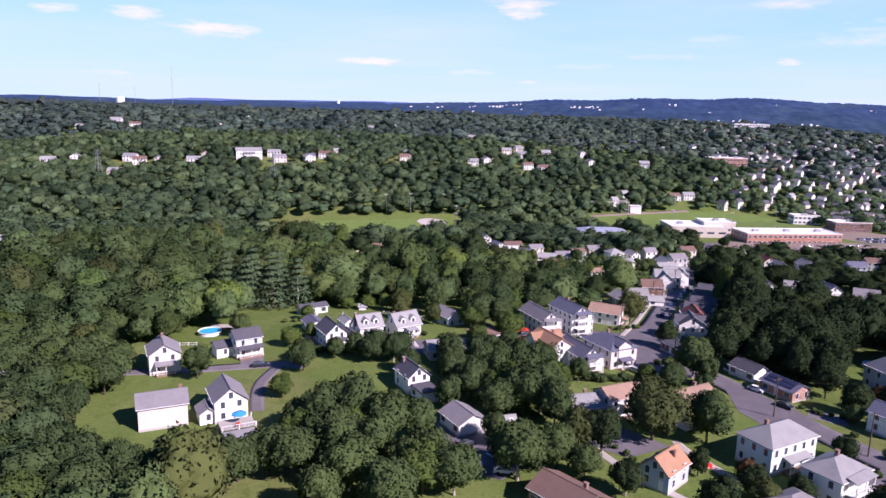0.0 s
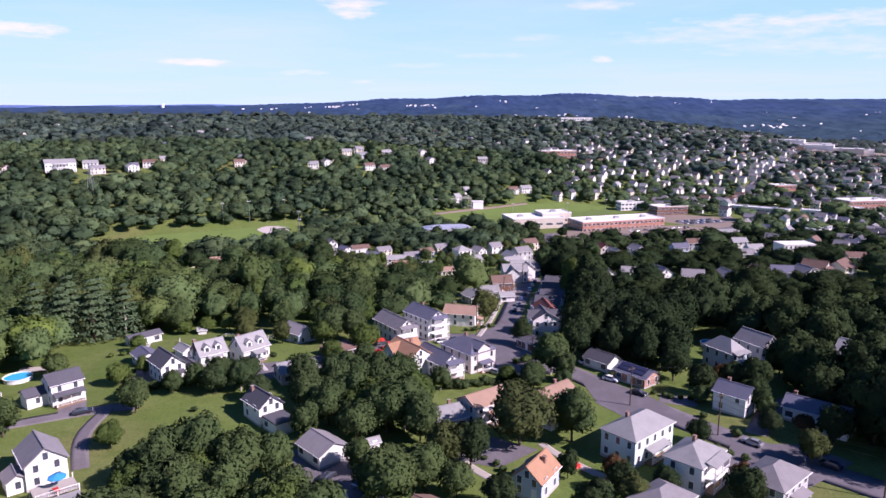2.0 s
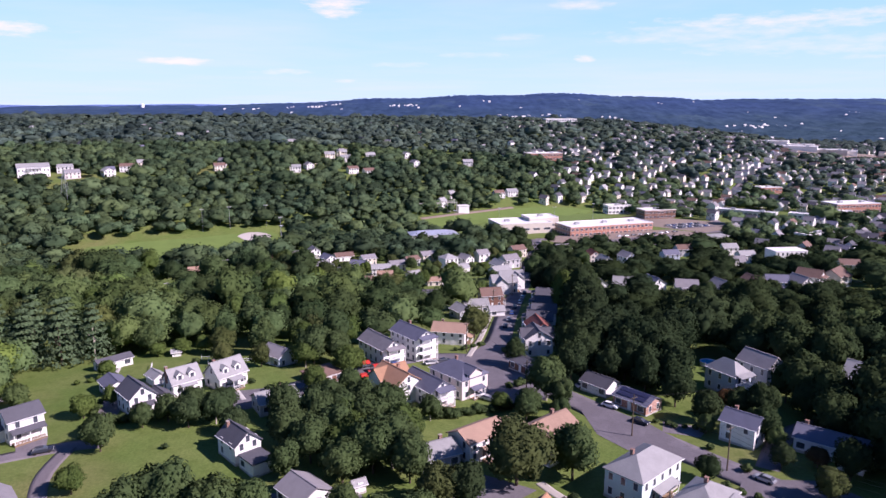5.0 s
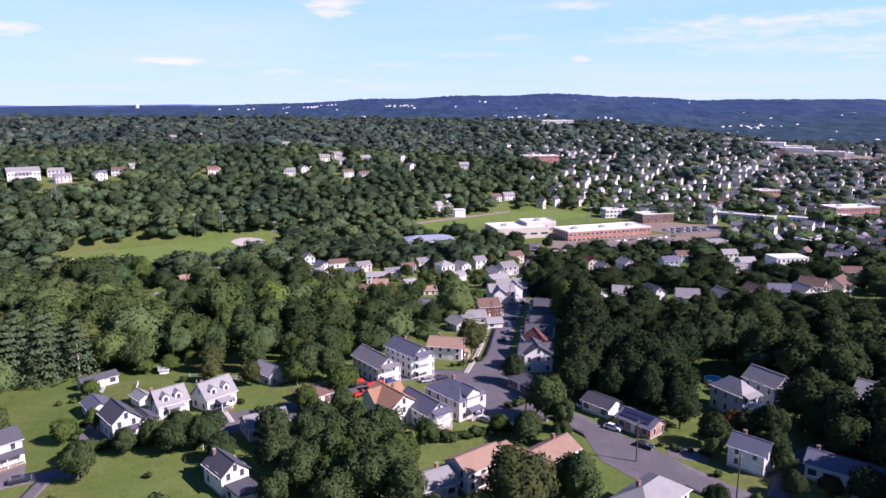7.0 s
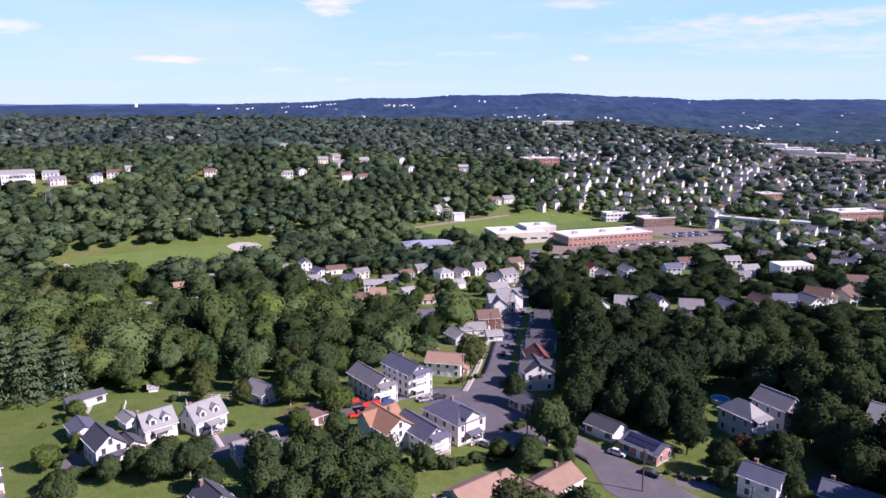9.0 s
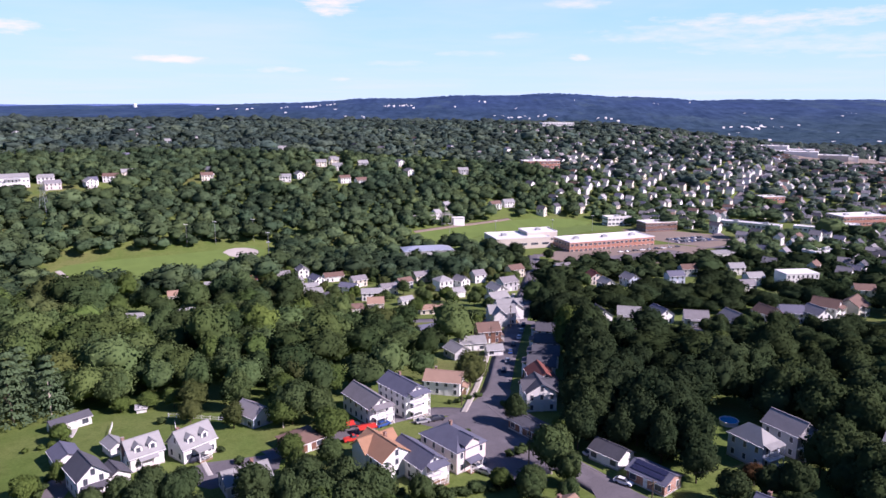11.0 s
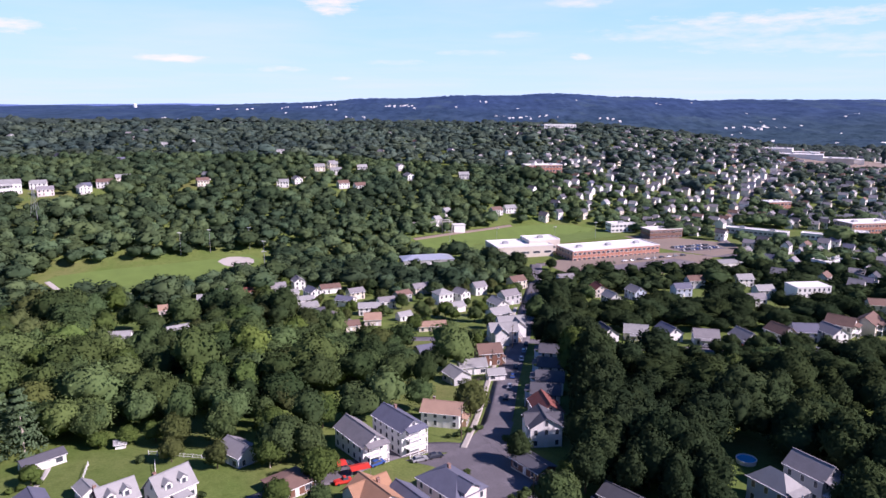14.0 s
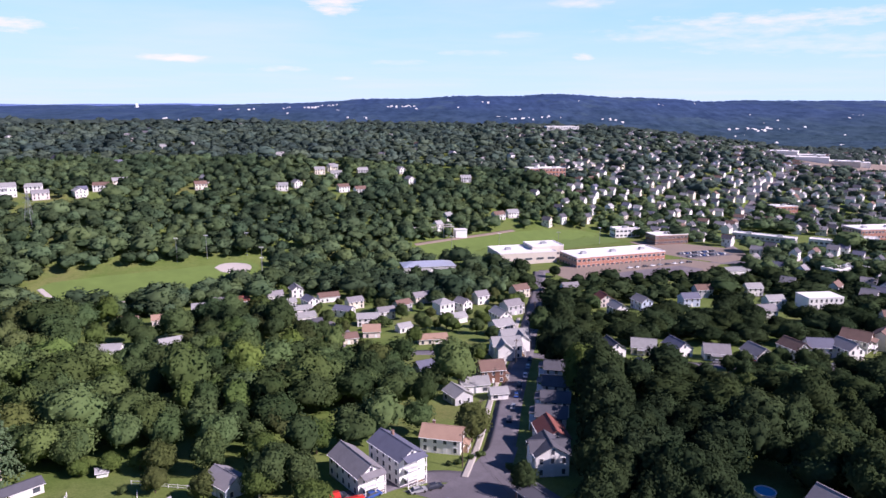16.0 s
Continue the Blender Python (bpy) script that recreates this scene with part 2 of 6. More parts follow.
M = {
    "white": siding("white_siding", (0.80, 0.79, 0.77)),
    "cream": siding("cream_siding", (0.72, 0.66, 0.55)),
    "paleblue": siding("pale_blue_siding", (0.48, 0.55, 0.66)),
    "grey": siding("grey_siding", (0.50, 0.50, 0.52)),
    "pink": siding("pinkish_siding", (0.72, 0.63, 0.60)),
    "mint": siding("mint_siding", (0.62, 0.74, 0.74)),
    "brown_w": siding("brown_siding", (0.20, 0.10, 0.07)),
    "chimney": brickwork("chimney_brick", (0.24, 0.13, 0.10), (0.34, 0.30, 0.27), 3.0),
    "brick": brickwork("red_brick", (0.42, 0.17, 0.11), (0.45, 0.38, 0.33), 3.0),
    "tanstone": plain("tan_masonry", (0.60, 0.54, 0.47), 0.85, grain=2.0),
    "r_grey": shingle("grey_shingle", (0.22, 0.21, 0.22)),
    "r_dark": shingle("charcoal_shingle", (0.085, 0.085, 0.10)),
    "r_light": shingle("light_grey_shingle", (0.275, 0.275, 0.275)),
    "r_tan": shingle("tan_shingle", (0.31, 0.205, 0.15)),
    "r_orange": shingle("orange_brown_shingle", (0.34, 0.19, 0.115)),
    "r_brown": shingle("brown_shingle", (0.165, 0.105, 0.085)),
    "r_red": shingle("dark_red_shingle", (0.19, 0.065, 0.052)),
    "r_slate": shingle("slate_blue_shingle", (0.12, 0.125, 0.17)),
    "r_flat": plain("white_roof_membrane", (0.74, 0.72, 0.70), 0.7, grain=0.8),
    "r_metal": plain("blue_grey_metal_roof", (0.42, 0.46, 0.55), 0.4, 0.3, grain=0.6),
    "trim": plain("white_trim", (0.80, 0.80, 0.79), 0.5, grain=3),
    "concrete": plain("concrete", (0.46, 0.44, 0.41), 0.9, grain=3),
    "wood": plain("weathered_wood", (0.24, 0.16, 0.10), 0.8, grain=4),
    "bark": plain("bark", (0.10, 0.075, 0.055), 0.95, grain=5, var=0.4),
    "palebark": plain("pale_bark", (0.42, 0.38, 0.32), 0.9, grain=5, var=0.3),
    "metal": plain("galvanised_metal", (0.45, 0.46, 0.47), 0.4, 0.7),
    "black": plain("black_rubber", (0.02, 0.02, 0.02), 0.7),
    "red": plain("red_paint", (0.55, 0.045, 0.03), 0.35),
    "carwhite": plain("white_car_paint", (0.78, 0.78, 0.78), 0.25, grain=1, var=0.03),
    "carsilver": plain("silver_car_paint", (0.45, 0.46, 0.48), 0.25, 0.5, grain=1, var=0.03),
    "cardark": plain("dark_car_paint", (0.03, 0.035, 0.05), 0.2, grain=1, var=0.05),
    "carblue": plain("blue_car_paint", (0.04, 0.09, 0.28), 0.2, grain=1, var=0.05),
    "canopy": plain("blue_canvas", (0.03, 0.30, 0.62), 0.8),
    "dirt": plain("infield_clay", (0.40, 0.37, 0.34), 0.95, grain=0.6, var=0.1),
    "solar": plain("solar_panel", (0.030, 0.034, 0.075), 0.22, grain=2),
    "asphalt": asphalt("road_asphalt", (0.128, 0.118, 0.130)),
    "drive": asphalt("driveway_asphalt", (0.150, 0.134, 0.142)),
    "path": plain("worn_concrete", (0.40, 0.37, 0.33), 0.9, grain=2),
    "lawn": lawn("lawn"),
    "bare": plain("bare_earth", (0.24, 0.19, 0.155), 0.95, grain=0.5, var=0.25),
    "turf": plain("sports_turf", (0.112, 0.172, 0.040), 0.95, grain=0.12, var=0.22),
    "leaf": foliage("leaf_green", (0.053, 0.095, 0.039), (0.092, 0.146, 0.060), (0.098, 0.140, 0.057)),
    # green leaf darkened: shade of the right-hand trees put into the colour
    "leaf_shaded": foliage("leaf_green_shaded", (0.024, 0.047, 0.023), (0.045, 0.076, 0.037), (0.050, 0.074, 0.035)),
    "leaf_light": foliage("leaf_bright", (0.063, 0.113, 0.034), (0.106, 0.166, 0.049), (0.113, 0.160, 0.048)),
    "leaf_olive": foliage("leaf_olive", (0.058, 0.086, 0.032), (0.098, 0.127, 0.049), (0.102, 0.123, 0.049)),
    "leaf_rust": foliage("rust_leaf", (0.085, 0.048, 0.030), (0.150, 0.085, 0.046), (0.150, 0.092, 0.046)),
    "needle": foliage("pine_needles", (0.056, 0.106, 0.064), (0.116, 0.182, 0.106), (0.110, 0.168, 0.096)),
    # bluer than the near leaves, with light haze mixed into the colour
    "leaf_hill": foliage("hillside_leaf_hazed", (0.047, 0.088, 0.050), (0.094, 0.148, 0.080), (0.099, 0.144, 0.074)),
    # bluish leaf: distance haze is painted into these colours
    "leaf_far": foliage("distant_leaf_hazed", (0.055, 0.090, 0.080), (0.097, 0.140, 0.121), (0.101, 0.140, 0.114)),
}
_w = Nodes("pool_water")
M["water"] = _w.surface(_w.mix(_w.noise(1.5), (0.02, 0.36, 0.62), (0.05, 0.50, 0.75)), 0.08, bump=_w.bump(_w.noise(2.5), 0.2, 0.05))


def canopy_leaf(name, dark, light):
    """Closed leaf cover seen from far off: one tone per tree, mottled within."""
    c = Nodes(name)
    tone = c.n.new("ShaderNodeAttribute")
    tone.attribute_name = "tone"
    col = c.mix(tone.outputs["Fac"], dark, light)
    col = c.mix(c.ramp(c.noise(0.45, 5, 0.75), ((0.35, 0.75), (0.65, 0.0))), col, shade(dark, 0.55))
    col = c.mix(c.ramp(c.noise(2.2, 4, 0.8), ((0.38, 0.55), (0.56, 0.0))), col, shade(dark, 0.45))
    col = c.mix(c.ramp(c.noise(0.012, 3), ((0.42, 0.0), (0.65, 0.5))), col, shade(light, 0.95))
    return c.surface(col, 0.9, bump=c.bump(c.noise(1.3, 5, 0.75), 1.0, 1.0), spec=0.1)


# blue-green tint of the far canopy is haze put into its colour
M["canopy_far"] = canopy_leaf("far_canopy_hazed", (0.030, 0.050, 0.044), (0.068, 0.096, 0.078))
_g = Nodes("window_glass")
M["glass"] = _g.surface(_g.mix(_g.noise(0.4), (0.035, 0.042, 0.055), (0.095, 0.105, 0.13)), 0.1, spec=0.6)
_f = Nodes("far_woodland")
_z = _f.n.new("ShaderNodeSeparateXYZ")
_f.l.new(_f.n.new("ShaderNodeNewGeometry").outputs["Position"], _z.inputs[0])
# blue haze put into the base colour, stronger higher up the hills
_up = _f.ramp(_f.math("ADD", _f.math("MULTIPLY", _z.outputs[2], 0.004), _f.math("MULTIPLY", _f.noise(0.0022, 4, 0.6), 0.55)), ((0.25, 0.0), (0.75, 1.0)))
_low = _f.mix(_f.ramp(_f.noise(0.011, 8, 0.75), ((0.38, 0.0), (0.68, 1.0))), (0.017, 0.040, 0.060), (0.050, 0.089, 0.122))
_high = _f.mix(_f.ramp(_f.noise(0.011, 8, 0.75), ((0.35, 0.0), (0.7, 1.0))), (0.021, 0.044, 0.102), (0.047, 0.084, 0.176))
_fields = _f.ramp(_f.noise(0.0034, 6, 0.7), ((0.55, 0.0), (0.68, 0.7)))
M["farwood_hazed"] = _f.surface(_f.mix(_fields, _f.mix(_up, _low, _high), (0.064, 0.108, 0.132)), 0.95, spec=0.05)
# pale blue is the haze of distance, painted into the ridge colour
_f = Nodes("farthest_woodland_hazed")
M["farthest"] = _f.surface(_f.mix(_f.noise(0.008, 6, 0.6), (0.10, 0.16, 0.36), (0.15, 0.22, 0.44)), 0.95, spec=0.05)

# ---------------------------------------------------------------- geometry helpers


def smooth(a, b, v):
    u = np.clip((v - a) / (b - a), 0, 1)
    return u * u * (3 - 2 * u)


def land(x, y):
    """Height of the ground, for numbers or arrays."""
    z = 8 - 26 * smooth(180, 600, y) + 0.012 * x * smooth(150, 350, y) * (1 - smooth(600, 800, y))
    z = z + 2.5 * np.exp(-((x + 62) / 45.0) ** 2 - ((y - 228) / 40.0) ** 2)
    s = np.maximum(0, y - np.minimum(820, 640 + 0.57 * x))
    z = z + 80 * (1 - np.exp(-0.25 * s / 80)) * (1 - 0.75 * smooth(300, 900, x)) * (1 - 0.85 * smooth(1450, 2300, y))
    z = z + 4 * smooth(2300, 3200, y)
    ridge = 1.08 + 0.27 * np.exp(-((x - 850) / 520.0) ** 2) + 0.05 * np.sin(x * 0.0031 + 1) + 0.03 * np.sin(x * 0.011) - 0.42 * smooth(0, 1800, -x)
    return z + 120 * smooth(2600, 4100, y) * ridge


def gz(x, y):
    return float(land(np.float64(x), np.float64(y)))


def mesh(name, verts, faces, *mats):
    """Mesh data from arrays; faces all have the same number of corners when given as an array."""
    me = bpy.data.meshes.new(name)
    me.from_pydata([tuple(v) for v in verts] if not isinstance(verts, np.ndarray) else verts.tolist(), [], faces if not isinstance(faces, np.ndarray) else faces.tolist())
    for m in mats:
        me.materials.append(m)
    return me


def quads_mesh(name, verts, faces, mat, smooth_faces=False, normals=None, tones=None):
    """Fast mesh of many faces with k corners each."""
    me = bpy.data.meshes.new(name)
    n, k = faces.shape
    me.vertices.add(len(verts))
    me.vertices.foreach_set("co", np.ascontiguousarray(verts, dtype=np.float32).ravel())
    me.loops.add(n * k)
    me.loops.foreach_set("vertex_index", np.ascontiguousarray(faces, dtype=np.int32).ravel())
    me.polygons.add(n)
    me.polygons.foreach_set("loop_start", np.arange(0, n * k, k, dtype=np.int32))
    if smooth_faces:
        me.polygons.foreach_set("use_smooth", np.ones(n, dtype=bool))
    me.update(calc_edges=True)
    me.materials.append(mat)
    if normals is not None:
        me.attributes.new("crown_normal", "FLOAT_VECTOR", "POINT").data.foreach_set("vector", np.ascontiguousarray(normals, dtype=np.float32).ravel())
        tones = np.full(len(verts), 0.5) if tones is None else tones
        me.attributes.new("tone", "FLOAT", "POINT").data.foreach_set("value", np.ascontiguousarray(tones, dtype=np.float32))
    return me


def bm_mesh(name, bm, *mats):
    me = bpy.data.meshes.new(name)
    bmesh.ops.recalc_face_normals(bm, faces=bm.faces)
    bm.to_mesh(me)
    bm.free()
    for m in mats:
        me.materials.append(m)
    return me


def part_of(name, data, parent, m=None, label=""):
    ob = new(name, data)
    ob.parent = parent
    if m is not None:
        ob.matrix_basis = m
    if label:
        tagged(ob, label)
    return ob


def part(name, bm, material, parent, label=""):
    return part_of(name, bm_mesh(name, bm, material), parent, None, label)


def box(bm, x0, x1, y0, y1, z0, z1, bevel=0.0):
    vs = [bm.verts.new((x, y, z)) for z in (z0, z1) for x, y in ((x0, y0), (x1, y0), (x1, y1), (x0, y1))]
    fs = [bm.faces.new([vs[i] for i in f]) for f in ((3, 2, 1, 0), (4, 5, 6, 7), (0, 1, 5, 4), (1, 2, 6, 5), (2, 3, 7, 6), (3, 0, 4, 7))]
    if bevel:
        bmesh.ops.bevel(bm, geom=list({e for f in fs for e in f.edges}), offset=bevel, segments=1, affect="EDGES")
    return bm


def boxes(*rows, bevel=0.0):
    bm = bmesh.new()
    for r in rows:
        box(bm, *r, bevel=bevel)
    return bm


def prism(bm, ring, z0, z1):
    """Upright prism over a ring of (x, y)."""
    a = [bm.verts.new((x, y, z0)) for x, y in ring]
    b = [bm.verts.new((x, y, z1)) for x, y in ring]
    bm.faces.new(a[::-1]), bm.faces.new(b)
    for i in range(len(ring)):
        j = (i + 1) % len(ring)
        bm.faces.new((a[i], a[j], b[j], b[i]))
    return bm


def slab(bm, corners, t):
    """A plate of thickness t below a flat polygon."""
    n = (Vector(corners[1]) - Vector(corners[0])).cross(Vector(corners[2]) - Vector(corners[0])).normalized()
    if n.z < 0:
        n = -n
    a = [bm.verts.new(c) for c in corners]
    b = [bm.verts.new(Vector(c) - n * t) for c in corners]
    bm.faces.new(a), bm.faces.new(b[::-1])
    for i in range(len(a)):
        j = (i + 1) % len(a)
        bm.faces.new((a[i], b[i], b[j], a[j]))


def tube(bm, a, b, r0, r1, seg=8):
    a, b = Vector(a), Vector(b)
    d = (b - a).normalized()
    u = d.orthogonal().normalized()
    v = d.cross(u)
    rings = [[bm.verts.new(p + (u * math.cos(q) + v * math.sin(q)) * r) for q in (2 * math.pi * i / seg for i in range(seg))] for p, r in ((a, r0), (b, r1))]
    for i in range(seg):
        j = (i + 1) % seg
        bm.faces.new((rings[0][i], rings[0][j], rings[1][j], rings[1][i]))
    bm.faces.new(rings[0][::-1]), bm.faces.new(rings[1])


def thing(name, m, label, category, group="", kind=""):
    return tagged(at(new(name), m), label, category, group, kind)


def at(ob, m):
    ob.matrix_basis = m
    return ob

# ---------------------------------------------------------------- ground


def graded(lo, hi, fine_lo, fine_hi, step, grow):
    v = list(np.arange(fine_lo, fine_hi + 0.1, step))
    s = step
    while v[-1] < hi:
        s *= grow
        v.append(v[-1] + s)
    s = step
    while v[0] > lo:
        s *= grow
        v.insert(0, v[0] - s)
    return np.array(v)


def sheet(name, xs, ys, lift, mat):
    X, Y = np.meshgrid(xs, ys)
    Z = land(X, Y) + (lift(X, Y) if lift else 0)
    nx = len(xs)
    i = (np.arange(len(ys) - 1)[:, None] * nx + np.arange(nx - 1)[None, :]).ravel()
    return quads_mesh(name, np.stack([X, Y, Z], -1).reshape(-1, 3), np.stack([i, i + 1, i + nx + 1, i + nx], -1), mat, True)


ground = tagged(new("ground", sheet("ground", graded(-4200, 4200, -300, 400, 6, 1.06), graded(-400, 4400, 90, 760, 6, 1.05), None, M["lawn"])),
                "rolling grassy ground between houses, woods and roads", "ground", kind="structure")

_rng = np.random.default_rng(4)


def canopy_lift(X, Y):
    fade = smooth(1500, 1750, Y)
    return (9 + 3 * np.sin(X * 0.013 + 2 * np.sin(Y * 0.007)) * np.sin(Y * 0.011) + _rng.uniform(-4, 5, X.shape)) * fade - 30 * (1 - fade)


tagged(new("far_woodland", sheet("far_woodland", graded(-4200, 4200, -900, 1500, 16, 1.03), graded(1480, 4350, 1500, 2400, 16, 1.03), canopy_lift, M["farwood_hazed"])),
       "distant wooded hills up to the horizon, tinted with blue haze", "woodland", kind="stuff")


def skyline(name, y, lo, bumps, mat):
    xs = np.linspace(-4600, 4600, 240)
    top = lo + sum(a * np.sin(xs * f + p) for a, f, p in bumps)
    n = len(xs)
    v = np.concatenate([np.stack([xs, np.full(n, y), top], -1), np.stack([xs, np.full(n, y - 160.0), top - 60], -1), np.stack([xs, np.full(n, y + 120.0), top - 80], -1)])
    i = np.arange(n - 1)
    f = np.concatenate([np.stack([i + n, i + n + 1, i + 1, i], -1), np.stack([i, i + 1, i + 2 * n + 1, i + 2 * n], -1)])
    tagged(new(name, quads_mesh(name, v, f, mat)), "far ridge on the horizon, tinted pale blue with haze", "backdrop", kind="structure")


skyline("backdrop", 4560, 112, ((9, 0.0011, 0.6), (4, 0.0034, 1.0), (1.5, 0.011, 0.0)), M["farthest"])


def ribbon(name, pts, width, lift, mat, label, category, kind="structure", thick=0.0):
    """A strip laid along a smooth line of (x, y)."""
    p = np.array(pts, float)
    for _ in range(3):
        q = np.empty((2 * len(p) - 2, 2))
        q[0::2], q[1::2] = 0.75 * p[:-1] + 0.25 * p[1:], 0.25 * p[:-1] + 0.75 * p[1:]
        p = np.vstack([p[:1], q, p[-1:]])
    seg = np.hypot(*np.diff(p, axis=0).T)
    s = np.concatenate([[0], np.cumsum(seg)])
    t = np.linspace(0, s[-1], max(3, int(s[-1] / 3)))
    p = np.stack([np.interp(t, s, p[:, 0]), np.interp(t, s, p[:, 1])], -1)
    d = np.gradient(p, axis=0)
    d /= np.hypot(*d.T)[:, None] + 1e-9
    nrm = np.stack([-d[:, 1], d[:, 0]], -1)
    rows = []
    for k in (-1, -0.5, 0, 0.5, 1):
        e = p + nrm * k * width / 2
        rows.append(np.stack([e[:, 0], e[:, 1], land(e[:, 0], e[:, 1]) + lift], -1))
    for k in (-1, 1):        # the sides go down into the ground
        e = rows[0 if k < 0 else 4].copy()
        e[:, 2] -= lift + 0.5
        rows.insert(0 if k < 0 else 99, e)
    n = len(p)
    v = np.concatenate(rows)
    i = np.arange(n - 1)
    f = np.concatenate([np.stack([i + a * n, i + 1 + a * n, i + 1 + (a + 1) * n, i + (a + 1) * n], -1) for a in range(6)])
    return tagged(new(name, quads_mesh(name, v, f[:, ::-1], mat)), label, category, kind=kind)


def field(name, ring, lift, mat, label, category):
    """A patch of ground cover with the outline ring, cut into a grid that follows the land."""
    bm = bmesh.new()
    face = bm.faces.new([bm.verts.new((x, y, 0)) for x, y in ring])
    xs, ys = [c[0] for c in ring], [c[1] for c in ring]
    for axis, lo, hi in ((0, min(xs), max(xs)), (1, min(ys), max(ys))):
        n = max(2, int((hi - lo) / 8))
        for k in range(1, n):
            co, no = [0, 0, 0], [0, 0, 0]
            co[axis], no[axis] = lo + (hi - lo) * k / n, 1
            bmesh.ops.bisect_plane(bm, geom=bm.verts[:] + bm.edges[:] + bm.faces[:], plane_co=co, plane_no=no)
    for v in bm.verts:
        v.co.z = gz(v.co.x, v.co.y) + lift
    return tagged(new(name, bm_mesh(name, bm, mat)), label, category, kind="structure")


MAIN = ((116, 132), (97, 150), (82, 164), (70, 176), (58, 191), (47, 208), (36, 226), (23, 241), (20, 256), (26, 281), (32, 318), (45, 380), (57, 446), (71, 516), (82, 585))
SIDE = ((21, 254), (8, 259.5), (-7, 254), (-21, 239), (-36, 226))
CROSS = ((-72, 392), (-40, 381), (-24, 379), (28, 379), (46, 373), (73, 361), (104, 355.5), (150, 348), (215, 340), (290, 338))
LANE = ((-128, 172), (-104, 181), (-90, 188), (-80, 192), (-73, 193))
LOOP = ((-80, 191), (-80, 181), (-78, 174), (-72, 163))
BACK = ((75, 181), (86, 198), (104, 206), (128, 208))
FIELD_ROAD = ((82, 585), (110, 583), (150, 590), (205, 606), (270, 612), (360, 622), (470, 640))
HIGHWAY = ((1380, 2500), (1270, 2230), (1060, 1820), (930, 1560), (830, 1360), (740, 1215), (660, 1120))
VALLEY = ((250, 640), (262, 700), (300, 770), (380, 900), (520, 1080))
ribbon("road", MAIN, 9.0, 0.035, M["asphalt"], "grey asphalt street curving between houses, patched and worn", "road")
ribbon("side_road", SIDE, 7.0, 0.03, M["asphalt"], "short asphalt side street beside white houses", "road")
ribbon("cross_road", CROSS, 8.0, 0.025, M["asphalt"], "straight asphalt cross street with parked cars", "road")
ribbon("lane", LANE, 5.0, 0.03, M["drive"], "narrow grey lane between lawns", "road")
ribbon("loop_drive", LOOP, 3.6, 0.04, M["drive"], "curved grey driveway over a lawn", "driveway")
ribbon("back_lane", BACK, 5.0, 0.03, M["asphalt"], "shaded asphalt lane under trees", "road")
ribbon("school_road", FIELD_ROAD, 9.0, 0.03, M["drive"], "pale road past the brick school", "road")
ribbon("highway", HIGHWAY, 30.0, 0.06, M["concrete"], "wide pale highway through the valley", "road")
ribbon("valley_road", VALLEY, 9.0, 0.03, M["drive"], "pale road down to the town", "road")
ribbon("pavement", [(x - 6.2, y + 1.5) for x, y in MAIN[8:13]], 2.0, 0.16, M["path"], "worn pale concrete pavement along the street", "pavement")
ribbon("garden_path", ((5, 171), (9, 165), (15, 158.5), (22, 153), (30, 147)), 2.2, 0.05, M["path"], "pale concrete garden path behind a small house", "path")
ribbon("garden_path", ((25, 176), (28, 170.5), (34.5, 163), (40, 158)), 2.2, 0.05, M["path"], "pale concrete path between two gardens", "path")

ribbon("side_lane", ((-38, 384), (-34, 410), (-44, 436), (-62, 458), (-84, 478), (-104, 500)), 5.5, 0.03, M["drive"], "narrow pale lane between small houses", "road")

ribbon("garden_path", ((-93.5, 247), (-91, 240), (-89.5, 229)), 1.3, 0.05, M["concrete"], "pale concrete path from a shed to a garage", "path")
ribbon("garden_path", ((-53, 226.5), (-50, 221), (-47, 216)), 1.3, 0.06, M["concrete"], "pale concrete path to a front porch", "path")

# playing fields, yards, car parks
field("ball_field", ((-245, 524), (-240, 533), (-213, 551), (-182, 568), (-153, 585), (-133, 598), (-122, 592), (-122, 574), (-145, 548), (-165, 530), (-178, 512), (-191, 488), (-223, 500)), 0.045, M["turf"], "mown green ball field among woods", "field")
field("infield", ((-151, 580.6), (-149, 586), (-145, 590), (-138, 592.5), (-131, 592.6), (-127, 590), (-126, 586), (-128.5, 580), (-136, 575), (-144.4, 575.7)), 0.09, M["dirt"], "pale clay infield of the ball field", "field")
ribbon("field_track", ((-243, 522), (-222, 505), (-200, 499), (-178, 506)), 3.5, 0.08, M["dirt"], "worn pale track along the ball field", "track")
field("sports_field", ((-12, 656), (22, 677), (48, 693), (78, 713), (109, 730), (142, 738), (164, 735), (173, 700), (142, 686), (114, 665), (82, 646), (49, 634), (16, 624), (-4, 640)), 0.045, M["turf"], "large green sports field behind the school", "field")
ribbon("running_track", ((-10, 660), (22, 681), (48, 697), (78, 717)), 4.5, 0.06, M["bare"], "reddish cinder track along the sports field", "track")
field("forecourt", ((88, 590), (104, 602), (130, 604), (180, 620), (200, 622), (222, 604), (206, 584), (168, 549), (130, 545), (98, 556)), 0.04, M["bare"], "dry brown earth and gravel before the school", "yard")
field("yard", ((204, 624), (224, 606), (252, 622), (260, 658), (206, 702), (178, 698), (184, 676), (192, 640)), 0.035, M["bare"], "bare brown ground round the car park", "yard")
field("green", ((262, 716), (292, 700), (318, 716), (300, 744), (272, 742)), 0.045, M["turf"], "small green lawn by long roofs", "field")
field("car_park", ((112, 566), (150, 584), (190, 600), (202, 586), (168, 552), (128, 549)), 0.055, M["drive"], "grey asphalt car park beside the school", "car park")
